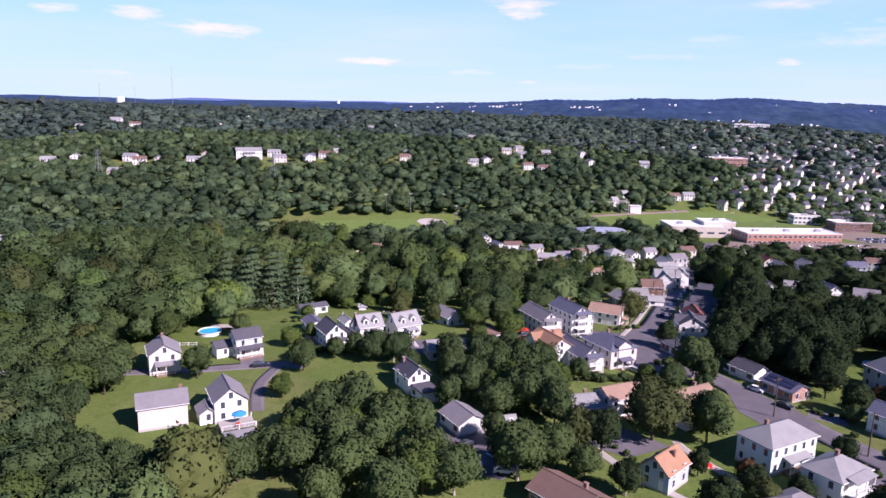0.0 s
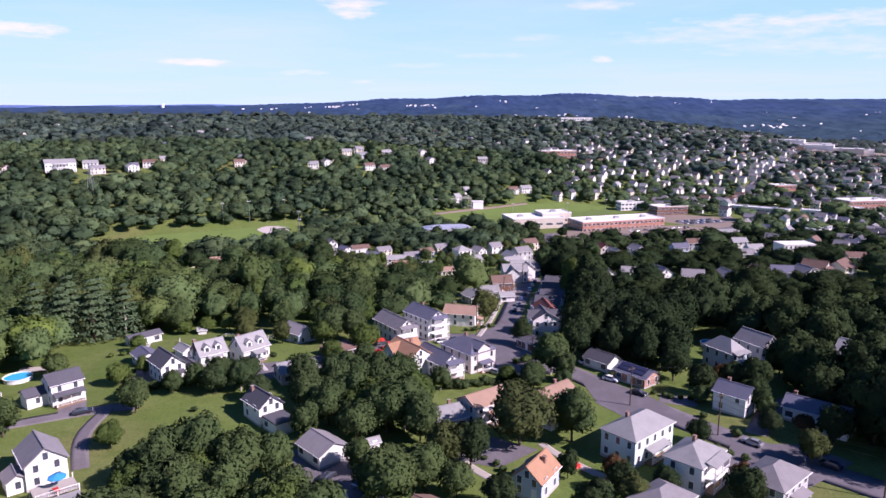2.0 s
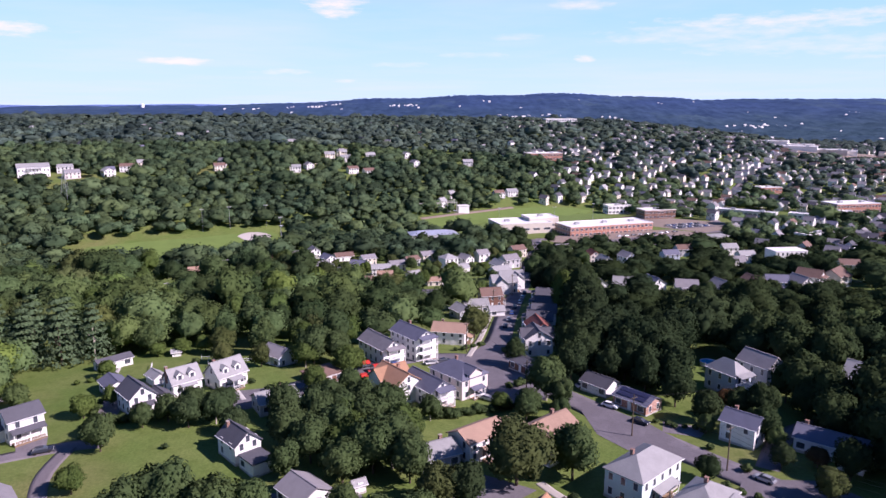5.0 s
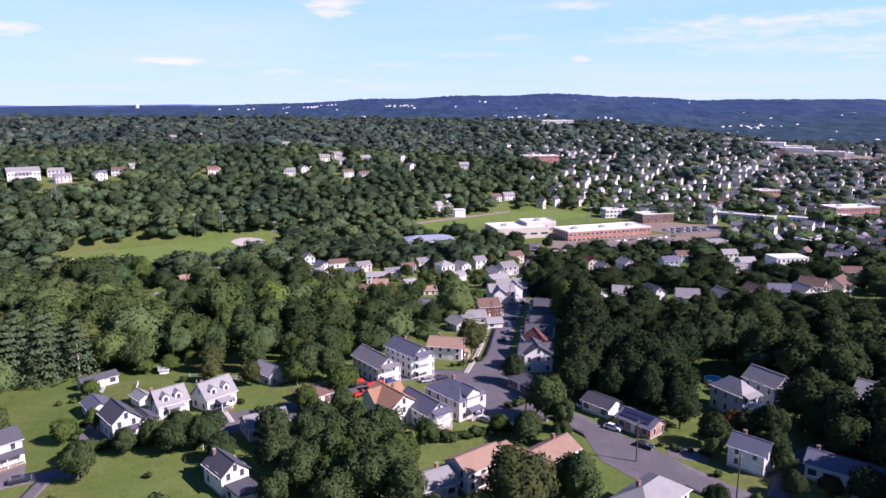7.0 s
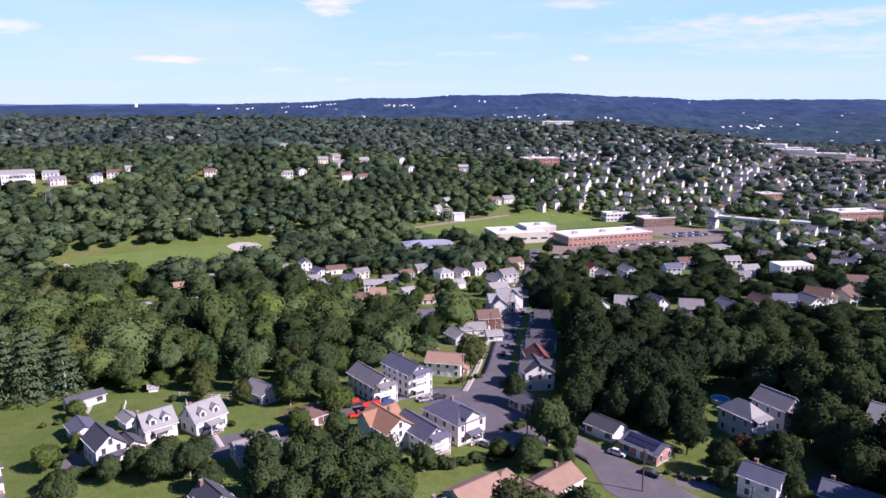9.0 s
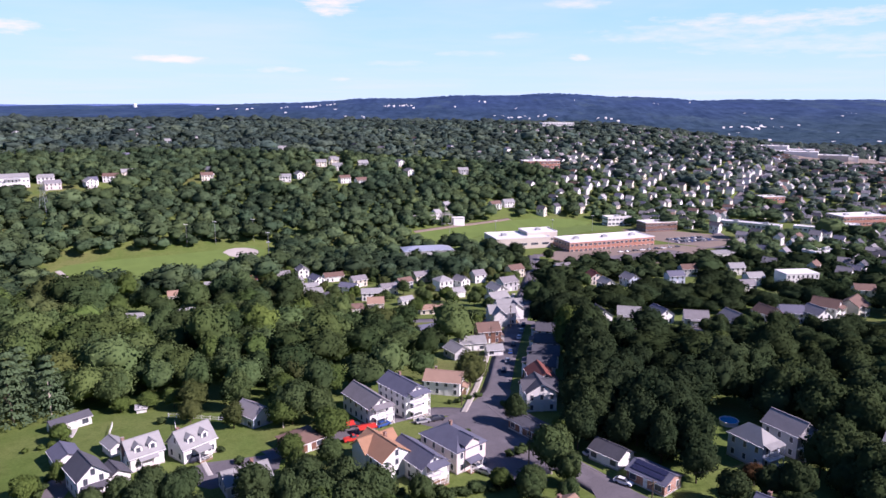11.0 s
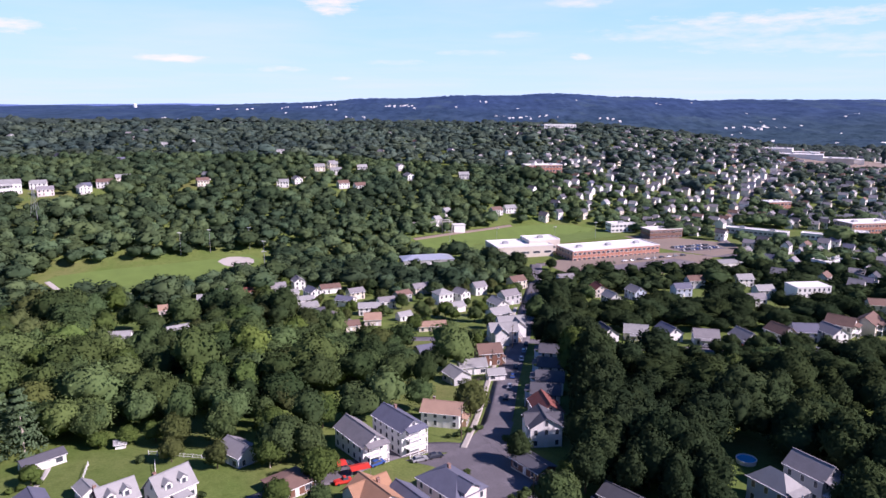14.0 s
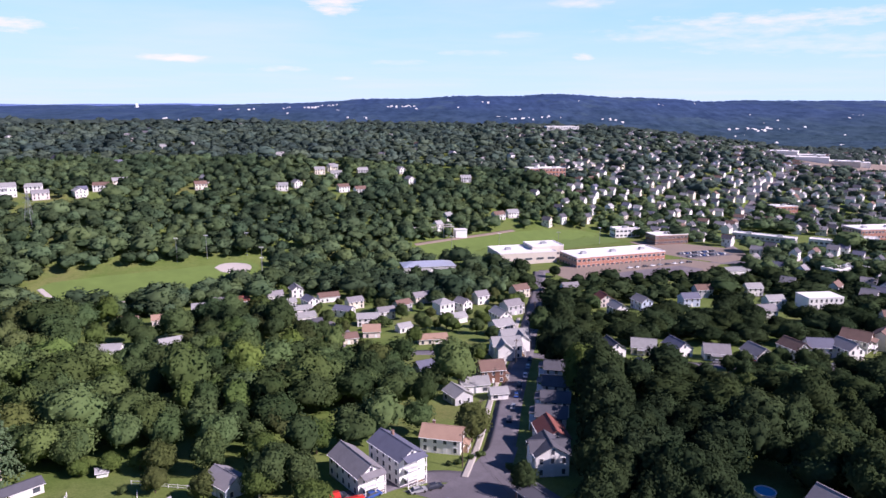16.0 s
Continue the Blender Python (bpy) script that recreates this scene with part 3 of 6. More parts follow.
field("car_park", ((540, 1070), (640, 1080), (720, 1170), (790, 1300), (640, 1340), (560, 1300)), 0.1, M["bare"], "wide bare car park of a shopping centre", "car park")
field("car_park", ((200, 640), (238, 652), (246, 636), (206, 624)), 0.05, M["asphalt"], "car park with rows of cars", "car park")
field("yard", ((-30, 172), (-12, 172), (-4, 160), (-10, 148), (-24, 150)), 0.05, M["asphalt"], "dark asphalt yard by a garage", "driveway")
field("yard", ((61, 166), (68, 177), (84, 176), (90, 168), (76, 158), (63, 160)), 0.05, M["asphalt"], "worn asphalt yard between two houses", "driveway")
field("yard", ((0, 176), (14, 179), (24, 173), (15, 165), (5, 168)), 0.05, M["asphalt"], "dark grey ground patch behind tan-roofed houses", "driveway")
field("driveway", ((-95, 196), (-90, 187), (-84, 188), (-88, 197)), 0.045, M["drive"], "short grey driveway by a white house", "driveway")
field("driveway", ((-86, 222), (-81, 206), (-76, 203), (-78, 222)), 0.045, M["drive"], "grey driveway beside a white house", "driveway")
field("driveway", ((-58, 215), (-45, 210), (-32, 220), (-33, 228), (-50, 222)), 0.045, M["asphalt"], "dark asphalt drive in front of a house", "driveway")
field("junction", ((-2, 250), (9, 254), (15, 262), (22, 276), (30, 276), (26, 260), (27, 248), (37, 229), (33, 219), (26, 219), (12, 236), (6, 246)), 0.045, M["asphalt"], "wide worn asphalt junction of two streets", "road")
field("driveway", ((16, 236), (24, 232), (32, 216), (26, 212), (12, 226)), 0.055, M["asphalt"], "wide asphalt apron beside the street", "driveway")
field("yard", ((41, 212), (48, 214), (56, 204), (62, 191), (55, 184), (47, 190), (42, 198)), 0.05, M["asphalt"], "worn asphalt apron beside the tan-roofed house", "driveway")
field("driveway", ((60, 205), (70, 201), (66, 196), (58, 199)), 0.045, M["drive"], "grey drive in front of a bungalow", "driveway")

# ---------------------------------------------------------------- houses
MIDG = "houses round the cross street"
HOUSES = []        # (x, y, clear radius)


def ring_bm(w, h, t, front, back=0.02):
    """A rectangular frame with an opening, in one piece, that faces -y."""
    bm = bmesh.new()
    loops = [[bm.verts.new((sx * a, y, sz * b)) for sx, sz in ((-1, -1), (1, -1), (1, 1), (-1, 1))]
             for a, b, y in ((w / 2 + t, h / 2 + t, back), (w / 2 + t, h / 2 + t, -front), (w / 2, h / 2, -front), (w / 2, h / 2, back))]
    for a, b in zip(loops, loops[1:] + loops[:1]):
        for k in range(4):
            bm.faces.new((a[k], a[(k + 1) % 4], b[(k + 1) % 4], b[k]))
    return bm


def window_meshes(w, h):
    return bm_mesh("window_frame", ring_bm(w, h, 0.09, 0.07), M["trim"]), bm_mesh("pane", boxes((-w / 2, w / 2, -0.025, 0.02, -h / 2, h / 2)), M["glass"])


WIN = window_meshes(0.95, 1.5)
WIN_WIDE = window_meshes(1.7, 1.4)
DOOR = bm_mesh("door", boxes((-0.55, 0.55, -0.07, 0.02, 0, 2.1), bevel=0.02), M["trim"])
KNOB = bm_mesh("door_handle", boxes((0.34, 0.40, -0.12, -0.06, 0.98, 1.04)), M["metal"])
GARAGE = bm_mesh("garage_door", boxes(*[(-1.25, 1.25, -0.06, 0.02, 0.52 * k, 0.52 * k + 0.49) for k in range(4)]), M["trim"])


_wf = bmesh.new()
box(_wf, -0.57, 0.57, -0.07, 0.02, -0.84, 0.84)
_wf.faces.ensure_lookup_table()
bmesh.ops.inset_individual(_wf, faces=[_wf.faces[2]], thickness=0.1, depth=-0.04)
_wf.faces.ensure_lookup_table()
_wf.faces[2].material_index = 1
WIN_FAR = bm_mesh("window", _wf, M["trim"], M["glass"])


def window(parent, m, kind=WIN):
    w = part_of("window", kind[0], parent, m)
    part_of("pane", kind[1], w)


WALLS = {"-y": (0, -1, 0), "+x": (1, 0, 90), "+y": (0, 1, 180), "-x": (-1, 0, 270)}


def wall_spot(side, w, d, u, z, out=0.0):
    """The pose of a thing u metres along a wall, z up, that faces outward."""
    nx, ny, r = WALLS[side]
    a = radians(r)
    return pose(nx * (w / 2 + out) + u * math.cos(a), ny * (d / 2 + out) + u * math.sin(a), z, 0, 0, r)


def roof_bm(style, w, d, eave, rise, over=0.45, t=0.18):
    bm = bmesh.new()
    W, D = w / 2 + over, d / 2 + over
    drop = rise * over / (d / 2)
    top, lo = eave + rise + 0.06, eave - drop + 0.06
    if style == "gable":
        slab(bm, ((-W, -D, lo), (W, -D, lo), (W, 0, top), (-W, 0, top)), t)
        slab(bm, ((W, D, lo), (-W, D, lo), (-W, 0, top), (W, 0, top)), t)
        box(bm, -W, W, -0.16, 0.16, top - 0.06, top + 0.05)
    elif style == "hip":
        r = max(0.3, (w - d) / 2)
        slab(bm, ((-W, -D, lo), (W, -D, lo), (r, 0, top), (-r, 0, top)), t)
        slab(bm, ((W, D, lo), (-W, D, lo), (-r, 0, top), (r, 0, top)), t)
        slab(bm, ((W, -D, lo), (W, D, lo), (r, 0, top)), t)
        slab(bm, ((-W, D, lo), (-W, -D, lo), (-r, 0, top)), t)
    else:
        box(bm, -W + over * 0.6, W - over * 0.6, -D + over * 0.6, D - over * 0.6, eave, eave + 0.35)
    return bm


def wall_bm(style, w, d, eave, rise):
    bm = bmesh.new()
    x, y = w / 2, d / 2
    if style == "gable":
        ends = [[bm.verts.new((s, a, b)) for a, b in ((-y, -1.2), (y, -1.2), (y, eave), (0, eave + rise), (-y, eave))] for s in (-x, x)]
        bm.faces.new(ends[0][::-1]), bm.faces.new(ends[1])
        for i in range(5):
            j = (i + 1) % 5
            bm.faces.new((ends[0][i], ends[0][j], ends[1][j], ends[1][i]))
    else:
        box(bm, -x, x, -y, y, -1.2, eave)
    return bm


def house(x, y, rot, w, d, eave, rise, wall, roof, label, style="gable", storeys=2, porch=None, dormers=0, chimney=None,
          door="-y", garage=None, wing=None, name="house", group="houses of the near streets", skip=(), attic=True, z=None):
    """A house at (x, y): ridge along its own x axis, w long and d deep."""
    g = min(gz(x + a, y + b) for a in (-3, 3) for b in (-3, 3)) if z is None else z
    ob = thing(name, pose(x, y, g + 0.25, 0, 0, rot), label, "house" if name == "house" else name.replace("_", " "), group)
    HOUSES.append((x, y, min(w, d) / 2 + 1.0))
    part("wall", wall_bm(style, w, d, eave, rise), M[wall], ob)
    part("roof", roof_bm(style, w, d, eave, rise), M[roof], ob)
    part("foundation", boxes((-w / 2 - 0.06, w / 2 + 0.06, -d / 2 - 0.06, d / 2 + 0.06, -1.4, 0.32)), M["concrete"], ob)
    if style != "flat":
        part("gutter", boxes((-w / 2 - 0.4, w / 2 + 0.4, -d / 2 - 0.52, -d / 2 - 0.40, eave - 0.30, eave - 0.16)), M["trim"], ob)
    sh = eave / storeys
    for side in WALLS:
        length = w if side[1] == "y" else d
        n = max(1, int((length - 0.6) / 2.6))
        if side in skip or (side in ("+y", "-x") and group == MIDG):
            continue
        for s in range(storeys):
            for k in range(n):
                u = (k + 0.5 - n / 2) * length / n
                if s == 0 and side == door and k == n // 2:
                    dr = part_of("door", DOOR, ob, wall_spot(side, w, d, u, 0.2))
                    part_of("door_handle", KNOB, dr)
                    continue
                if s == 0 and side == garage:
                    if k == 0:
                        part_of("garage_door", GARAGE, ob, wall_spot(side, w, d, 0, 0.1))
                    continue
                if group == MIDG:
                    part_of("window", WIN_FAR, ob, wall_spot(side, w, d, u, s * sh + 1.55))
                    continue
                window(ob, wall_spot(side, w, d, u, s * sh + 1.55), WIN_WIDE if storeys == 1 and side == door else WIN)
        if style == "gable" and side[1] == "x" and attic and rise > 2:
            window(ob, wall_spot(side, w, d, 0, eave + rise * 0.36))
    if chimney is not None:
        cx, cy = chimney
        top = eave + rise * (1 - 2 * abs(cy) / d) + 1.1
        part("chimney", boxes((cx - 0.36, cx + 0.36, cy - 0.32, cy + 0.32, eave * 0.8, top), (cx - 0.42, cx + 0.42, cy - 0.38, cy + 0.38, top, top + 0.14)), M["chimney"], ob)
    for k in range(dormers):
        dx = (k + 0.5 - dormers / 2) * w * 0.85 / dormers
        front, back = -d * 0.40, -d * 0.05
        z0 = eave + rise * (1 + 2 * front / d)
        dm = part("dormer", prism_y(dx, 1.8, front, back, z0 - 0.3, z0 + 1.35, 0.75), M[wall], ob)
        bm = bmesh.new()
        for s in (-1, 1):
            slab(bm, ((dx + s * 1.2, front - 0.25, z0 + 1.22), (dx, front - 0.25, z0 + 2.22), (dx, back, z0 + 2.22), (dx + s * 1.2, back, z0 + 1.22)), 0.14)
        part("dormer_roof", bm, M[roof], dm)
        part_of("pane", WIN[1], dm, pose(dx, front - 0.01, z0 + 0.55) @ Matrix.Diagonal((1, 1, 0.75, 1)))
    if porch:
        side, pw, pd, tall = porch
        length, (nx, ny, r) = (w if side[1] == "y" else d), WALLS[side]
        pm = wall_spot(side, w, d, 0, 0)
        pr = part_of("porch", bm_mesh("porch", boxes((-pw / 2, pw / 2, -pd, -0.02, -0.9, 0.28)), M["wood"]), ob, pm)
        for lv in range(tall):
            zf, zt = 0.28 + lv * sh, 0.28 + lv * sh + min(sh, 2.7) - 0.1
            for k in range(max(2, int(pw / 2.4) + 1)):
                u = -pw / 2 + 0.15 + (pw - 0.3) * k / max(1, int(pw / 2.4))
                part_of("post", POST, pr, pose(u, -pd + 0.15, zf) @ Matrix.Diagonal((1, 1, zt - zf, 1)))
            part("railing", boxes((-pw / 2, pw / 2, -pd + 0.10, -pd + 0.18, zf + 0.88, zf + 0.96), (-pw / 2, pw / 2, -pd + 0.12, -pd + 0.16, zf + 0.12, zf + 0.18),
                                  *[(-pw / 2 + q * 0.3, -pw / 2 + q * 0.3 + 0.05, -pd + 0.12, -pd + 0.16, zf + 0.15, zf + 0.9) for q in range(1, int(pw / 0.3))]), M["trim"], pr)
            if lv < tall - 1:
                part("porch_floor", boxes((-pw / 2, pw / 2, -pd, -0.03, zt, zt + 0.2)), M["trim"], pr)
        bm = bmesh.new()
        slab(bm, ((-pw / 2 - 0.2, -pd - 0.2, zt + 0.05), (pw / 2 + 0.2, -pd - 0.2, zt + 0.05), (pw / 2 + 0.2, -0.03, zt + 0.6), (-pw / 2 - 0.2, -0.03, zt + 0.6)), 0.16)
        part("porch_roof", bm, M[roof], pr)
    if wing:
        wx, wy, wr, ww, wd, we, wri = wing
        sub = part_of("wing", bm_mesh("wing", wall_bm("gable", ww, wd, we, wri), M[wall]), ob, pose(wx, wy, 0, 0, 0, wr))
        part("wing_roof", roof_bm("gable", ww, wd, we, wri), M[roof], sub)
        for side in ("-y", "+x", "+y"):
            window(ob, pose(wx, wy, 0, 0, 0, wr) @ wall_spot(side, ww, wd, 0, 1.5))
    return ob


def prism_y(x, w, y0, y1, z0, z1, rise):
    bm = bmesh.new()
    ends = [[bm.verts.new((x + a, y, b)) for a, b in ((-w / 2, z0), (w / 2, z0), (w / 2, z1), (0, z1 + rise), (-w / 2, z1))] for y in (y0, y1)]
    bm.faces.new(ends[0][::-1]), bm.faces.new(ends[1])
    for i in range(5):
        j = (i + 1) % 5
        bm.faces.new((ends[0][i], ends[0][j], ends[1][j], ends[1][i]))
    return bm


POST = bm_mesh("post", boxes((-0.08, 0.08, -0.08, 0.08, 0, 1)), M["trim"])

# ---------------------------------------------------------------- near houses
house(-110, 181, -50, 9, 8, 5.6, 2.6, "white", "r_grey", "white two-storey gabled house with grey roof and porch", porch=("+x", 5, 2.2, 1), door="+x", chimney=(-2, 0))
house(-90, 152, 38, 10.5, 8, 5.4, 2.0, "pink", "r_grey", "pale pinkish two-storey house with low grey roof", storeys=2, chimney=(4.2, 2.2), skip=("-y",))
house(-78, 160, -49, 9.5, 7.5, 5.2, 2.9, "white", "r_grey", "white gabled house with a raised back deck", door="+y", wing=(1.5, -5.0, 0, 5, 4, 2.6, 1.2))
house(-94.2, 197.6, 48, 7.6, 6.8, 5.6, 2.0, "white", "r_dark", "white two-storey house with charcoal roof and porch", porch=("-y", 7, 2, 1), wing=(-6, 2.5, 0, 5, 5, 3.0, 1.2))
house(-140, 152, 25, 11, 7, 4.2, 1.8, "white", "r_light", "low white house half hidden by trees", storeys=1)
house(-95.2, 247, 48, 10, 4.5, 2.8, 0.9, "white", "r_dark", "long low white outbuilding with dark roof", storeys=1, name="shed")
house(-84, 223, -50, 7.6, 5.6, 2.9, 1.4, "white", "r_slate", "white garage with slate-grey roof", storeys=1, name="garage", garage="+x")
house(-72.6, 210.6, -47, 8.8, 6.6, 4.8, 2.8, "white", "r_dark", "white gabled house with dark roof and side porch", wing=(1, 5.5, 0, 5.5, 5, 2.6, 1.5), porch=("+x", 5, 1.8, 1), door="+x")
house(-74.5, 228.3, -45, 5.4, 3.8, 2.6, 1.2, "white", "r_light", "small white garden shed with light roof", storeys=1, name="shed")
house(-65.1, 222.2, 42, 7.8, 7, 3.6, 3.2, "white", "r_light", "white cape house with light grey roof and dormers", storeys=1, dormers=2, porch=("-y", 4, 1.6, 1), chimney=(-4, 0.5))
house(-54.7, 226.8, 50, 8.8, 7.2, 3.8, 3.6, "white", "r_light", "white cape house with two dormers and grey roof", storeys=1, dormers=2, porch=("-y", 3.5, 2.5, 1), chimney=(-3, 1))
house(-80, 258, 20, 2.6, 2.2, 1.8, 0.7, "white", "r_light", "tiny white garden shed on a lawn", storeys=1, name="shed", attic=False, skip=("+y",))
house(-40.3, 187.4, -47, 8, 6.2, 4.4, 2.5, "white", "r_dark", "white gabled house with charcoal roof", chimney=(-3, -1))
house(-35, 181.4, -47, 6, 5, 2.7, 0.8, "white", "r_dark", "white flat garage with dark roof", storeys=1, name="garage", style="flat", garage="+x")
house(-22.5, 169, -47, 8.5, 7.5, 2.9, 1.9, "white", "r_grey", "white garage with grey gabled roof beside a yard", storeys=1, name="garage", garage="+x")
house(-29, 232.5, 42, 9, 8, 2.8, 0.8, "brown_w", "r_brown", "low brown outbuilding under trees", storeys=1, name="garage", style="hip")
house(-45, 248.5, -40, 9, 7, 3.6, 2.0, "paleblue", "r_grey", "pale blue house half under trees", storeys=1)
house(-14, 255, -54, 15, 7.5, 5.6, 2.6, "white", "r_grey", "white two-storey house with grey roof and front porches", porch=("+x", 6, 2.2, 2), door="+x")
house(-4, 260, -52, 14, 8, 7.6, 2.4, "white", "r_slate", "white three-storey house with stacked balconies", storeys=3, porch=("+x", 6, 2.4, 3), door="+x", chimney=(-3, 1))
house(8.5, 276, -14, 11.5, 8, 4.8, 2.2, "white", "r_tan", "white two-storey house with tan roof", porch=("+x", 4, 2, 1), chimney=(-3, 1.2))
house(-7.4, 221.5, -52, 12, 8.5, 5.6, 2.8, "white", "r_orange", "white house with orange-brown hipped roof", chimney=(-1, 1.5), wing=(-3, 0, 90, 9.5, 6, 5.6, 2.4))
house(1.2, 220, -53, 13, 7.5, 4.8, 2.4, "white", "r_slate", "white house with slate-grey roof and front steps", porch=("+x", 5, 2.4, 2), door="+x")
house(9.7, 227, -50, 13.5, 9.5, 6.0, 2.5, "pink", "r_slate", "pinkish three-family house with slate hipped roof", style="hip", storeys=2, porch=("+x", 4, 2, 1), wing=(5.0, 0, 0, 4.0, 4.5, 7.2, 1.4), chimney=(-2, 1))
house(3, 184, 28, 9, 7.5, 3.2, 1.9, "grey", "r_light", "grey bungalow with light grey roof", storeys=1, chimney=(2, 1))
house(12.8, 189.4, 38, 11, 7.5, 4.9, 1.9, "white", "r_tan", "white two-storey house with reddish-tan roof", porch=("-y", 4, 2, 1))
house(19.5, 198, 30, 6, 6, 2.8, 1.6, "cream", "r_tan", "small garage with tan hipped roof", storeys=1, name="garage", style="hip", garage="-y")
house(29.8, 195, 42, 12, 7.5, 3.8, 2.1, "white", "r_tan", "white house with tan roof and cross gable", storeys=1, wing=(-6.5, -3.0, 90, 11, 7, 3.6, 2.1), chimney=(3, 1.5))
house(-12.3, 172.7, 30, 2.4, 2.0, 1.9, 0.7, "white", "r_light", "tiny white garden shed between trees", storeys=1, name="shed", attic=False, skip=("+y",))
house(21.5, 156.5, 58, 8.2, 6.2, 4.0, 2.7, "paleblue", "r_orange", "small pale blue house with orange-brown roof", storeys=2, chimney=(1, -1.2), door="-x")
house(-37.8, 211.6, 32, 10, 7, 3.2, 1.9, "grey", "r_light", "grey cottage with pale roof under trees", storeys=1, chimney=(2, 1))
house(3.5, 141, -35, 12, 9, 3.4, 2.2, "brown_w", "r_brown", "brown house with red-brown roof", storeys=1, chimney=(3, 1))
house(45.4, 172.6, 42, 14.5, 8.5, 6.2, 2.6, "mint", "r_light", "large white two-storey house with grey hipped roof", style="hip", porch=("-y", 7, 2.0, 1), chimney=(-2, 1.5))
house(53.6, 160.6, 47, 10.5, 7.8, 6.0, 2.2, "white", "r_light", "square white house with light hipped roof", style="hip", porch=("-y", 7, 2, 2), chimney=(0.6, 0.5))
house(43.5, 147.5, 42, 10, 7.5, 4.0, 2.0, "grey", "r_grey", "small grey house with a hipped roof", style="hip", storeys=1)
house(66.5, 153.5, 42, 11, 8, 5.4, 2.2, "grey", "r_grey", "grey two-storey house with a hipped roof beside the street", style="hip", porch=("-y", 5, 2, 1))
house(75, 194.3, -46, 8, 6.2, 4.9, 2.1, "white", "r_slate", "small white two-storey house with slate roof", chimney=(-2, 0.8))
house(92.6, 187.2, -40, 15, 7.2, 3.4, 1.9, "white", "r_slate", "long low white house with slate roof", storeys=1, wing=(4.5, -3.5, 90, 6, 5, 3.2, 1.6), chimney=(-6, 1))
house(84.3, 225.5, -62, 10, 6.4, 6.2, 2.9, "paleblue", "r_light", "pale two-storey house with hipped roof and glazed porch", style="hip", porch=("+x", 5.6, 1.8, 2), door="+x")
house(95.8, 231, -62, 10, 7.2, 6.4, 2.8, "grey", "r_grey", "grey two-storey house with balcony porch", porch=("+x", 7, 2.4, 2), door="+x")
house(118.5, 216, -48, 12, 9.5, 7.0, 3.4, "paleblue", "r_light", "large pale blue gabled house", storeys=2, chimney=(-2, 2))
house(49, 225.5, -50, 8.5, 6.5, 2.9, 1.8, "white", "r_dark", "white garage with dark roof under trees", storeys=1, name="garage", garage="+x")
bung = house(56, 214, -50, 10, 7, 2.9, 1.4, "brick", "r_slate", "low brick house with panels on its dark roof", storeys=1, style="gable", attic=False)
house(36.2, 262, -84, 9, 9, 6.2, 2.7, "white", "r_dark", "white two-storey house with dark roof by the street", door="+x", porch=None, wing=(0, 0, 90, 10.2, 5, 6.2, 2.3))
house(39, 274, -84, 11, 8, 6.0, 2.6, "pink", "r_red", "house with dark red roof and white arched gable", door="-y")
house(31, 243, -55, 10, 6, 2.9, 1.0, "brown_w", "r_dark", "low dark outbuilding beside the street", storeys=1, name="garage", attic=False)
# houses along the shaded street
for k, (hx, hy, hm) in enumerate(((45, 302, "r_dark"), (48, 318, "r_dark"), (51.5, 337, "r_dark"), (41.5, 289, "r_dark"))):
    house(hx, hy, 168, 9, 6.4, 5.4, 2.4, ("white", "grey", "paleblue", "grey")[k], hm, "two-storey house with front porch in tree shade", porch=("+x", 5, 2.0, 2), door="+x")
house(36, 372, 8, 12, 8.5, 6.0, 2.8, "white", "r_light", "white double-gabled house with light roof", wing=(-2, -4, 90, 8, 6, 6.0, 2.4), porch=("+x", 6, 2.2, 1))
house(41, 386, 10, 12, 8, 6.0, 2.8, "white", "r_light", "white two-storey house with grey roof", wing=(2, -4, 90, 8, 6, 6.0, 2.4))
house(27, 338, 12, 9, 8, 5.4, 2.7, "brown_w", "r_brown", "red-brown house with brown gabled roof", porch=("+x", 5, 2, 1))
house(20, 326, 12, 10, 6.5, 3.4, 2.0, "white", "r_light", "white bungalow with bright roof", storeys=1)
house(14, 315, -60, 8, 7, 3.4, 2.0, "grey", "r_light", "grey cottage behind the street trees", storeys=1)
house(28, 318, 10, 6, 5, 2.6, 1.4, "white", "r_light", "small white garage by the pavement", storeys=1, name="garage", garage="+x")

# ---------------------------------------------------------------- houses of the middle distance
house(11, 462, 30, 9, 8.5, 6.6, 2.2, "white", "r_light", "tall plain white house on a lawn", style="hip", group=MIDG)
house(33, 488, 30, 8, 7, 5.4, 2.4, "white", "r_grey", "white gabled house beside the street", group=MIDG)
house(48, 459, 30, 10, 8, 5.6, 2.6, "grey", "r_grey", "grey gabled house with porch", group=MIDG, porch=("+x", 6, 2, 2))
house(40, 437, -64, 11, 7, 5.4, 2.4, "white", "r_light", "white house with light grey roof", group=MIDG)
house(58, 506, 30, 10, 8, 5.4, 2.6, "cream", "r_brown", "cream house with brown gable", group=MIDG, porch=("+x", 6, 2, 1))
house(38, 412, 28, 10, 8, 5.4, 2.4, "white", "r_light", "white house with light roof by the street", group=MIDG)
house(5, 397, 10, 13, 7, 2.9, 1.5, "cream", "r_tan", "tan-roofed cream ranch house", storeys=1, group=MIDG)
house(4, 352, 26, 11, 7, 3.0, 1.6, "paleblue", "r_slate", "bluish bungalow among trees", storeys=1, group=MIDG)
house(-28, 436, 8, 11, 7.5, 4.6, 1.8, "white", "r_light", "white house with pale roof", storeys=2, group=MIDG)
house(-24, 411, 6, 8, 8, 3.6, 2.4, "pink", "r_tan", "small pinkish cottage with a tan gabled roof", storeys=1, group=MIDG)
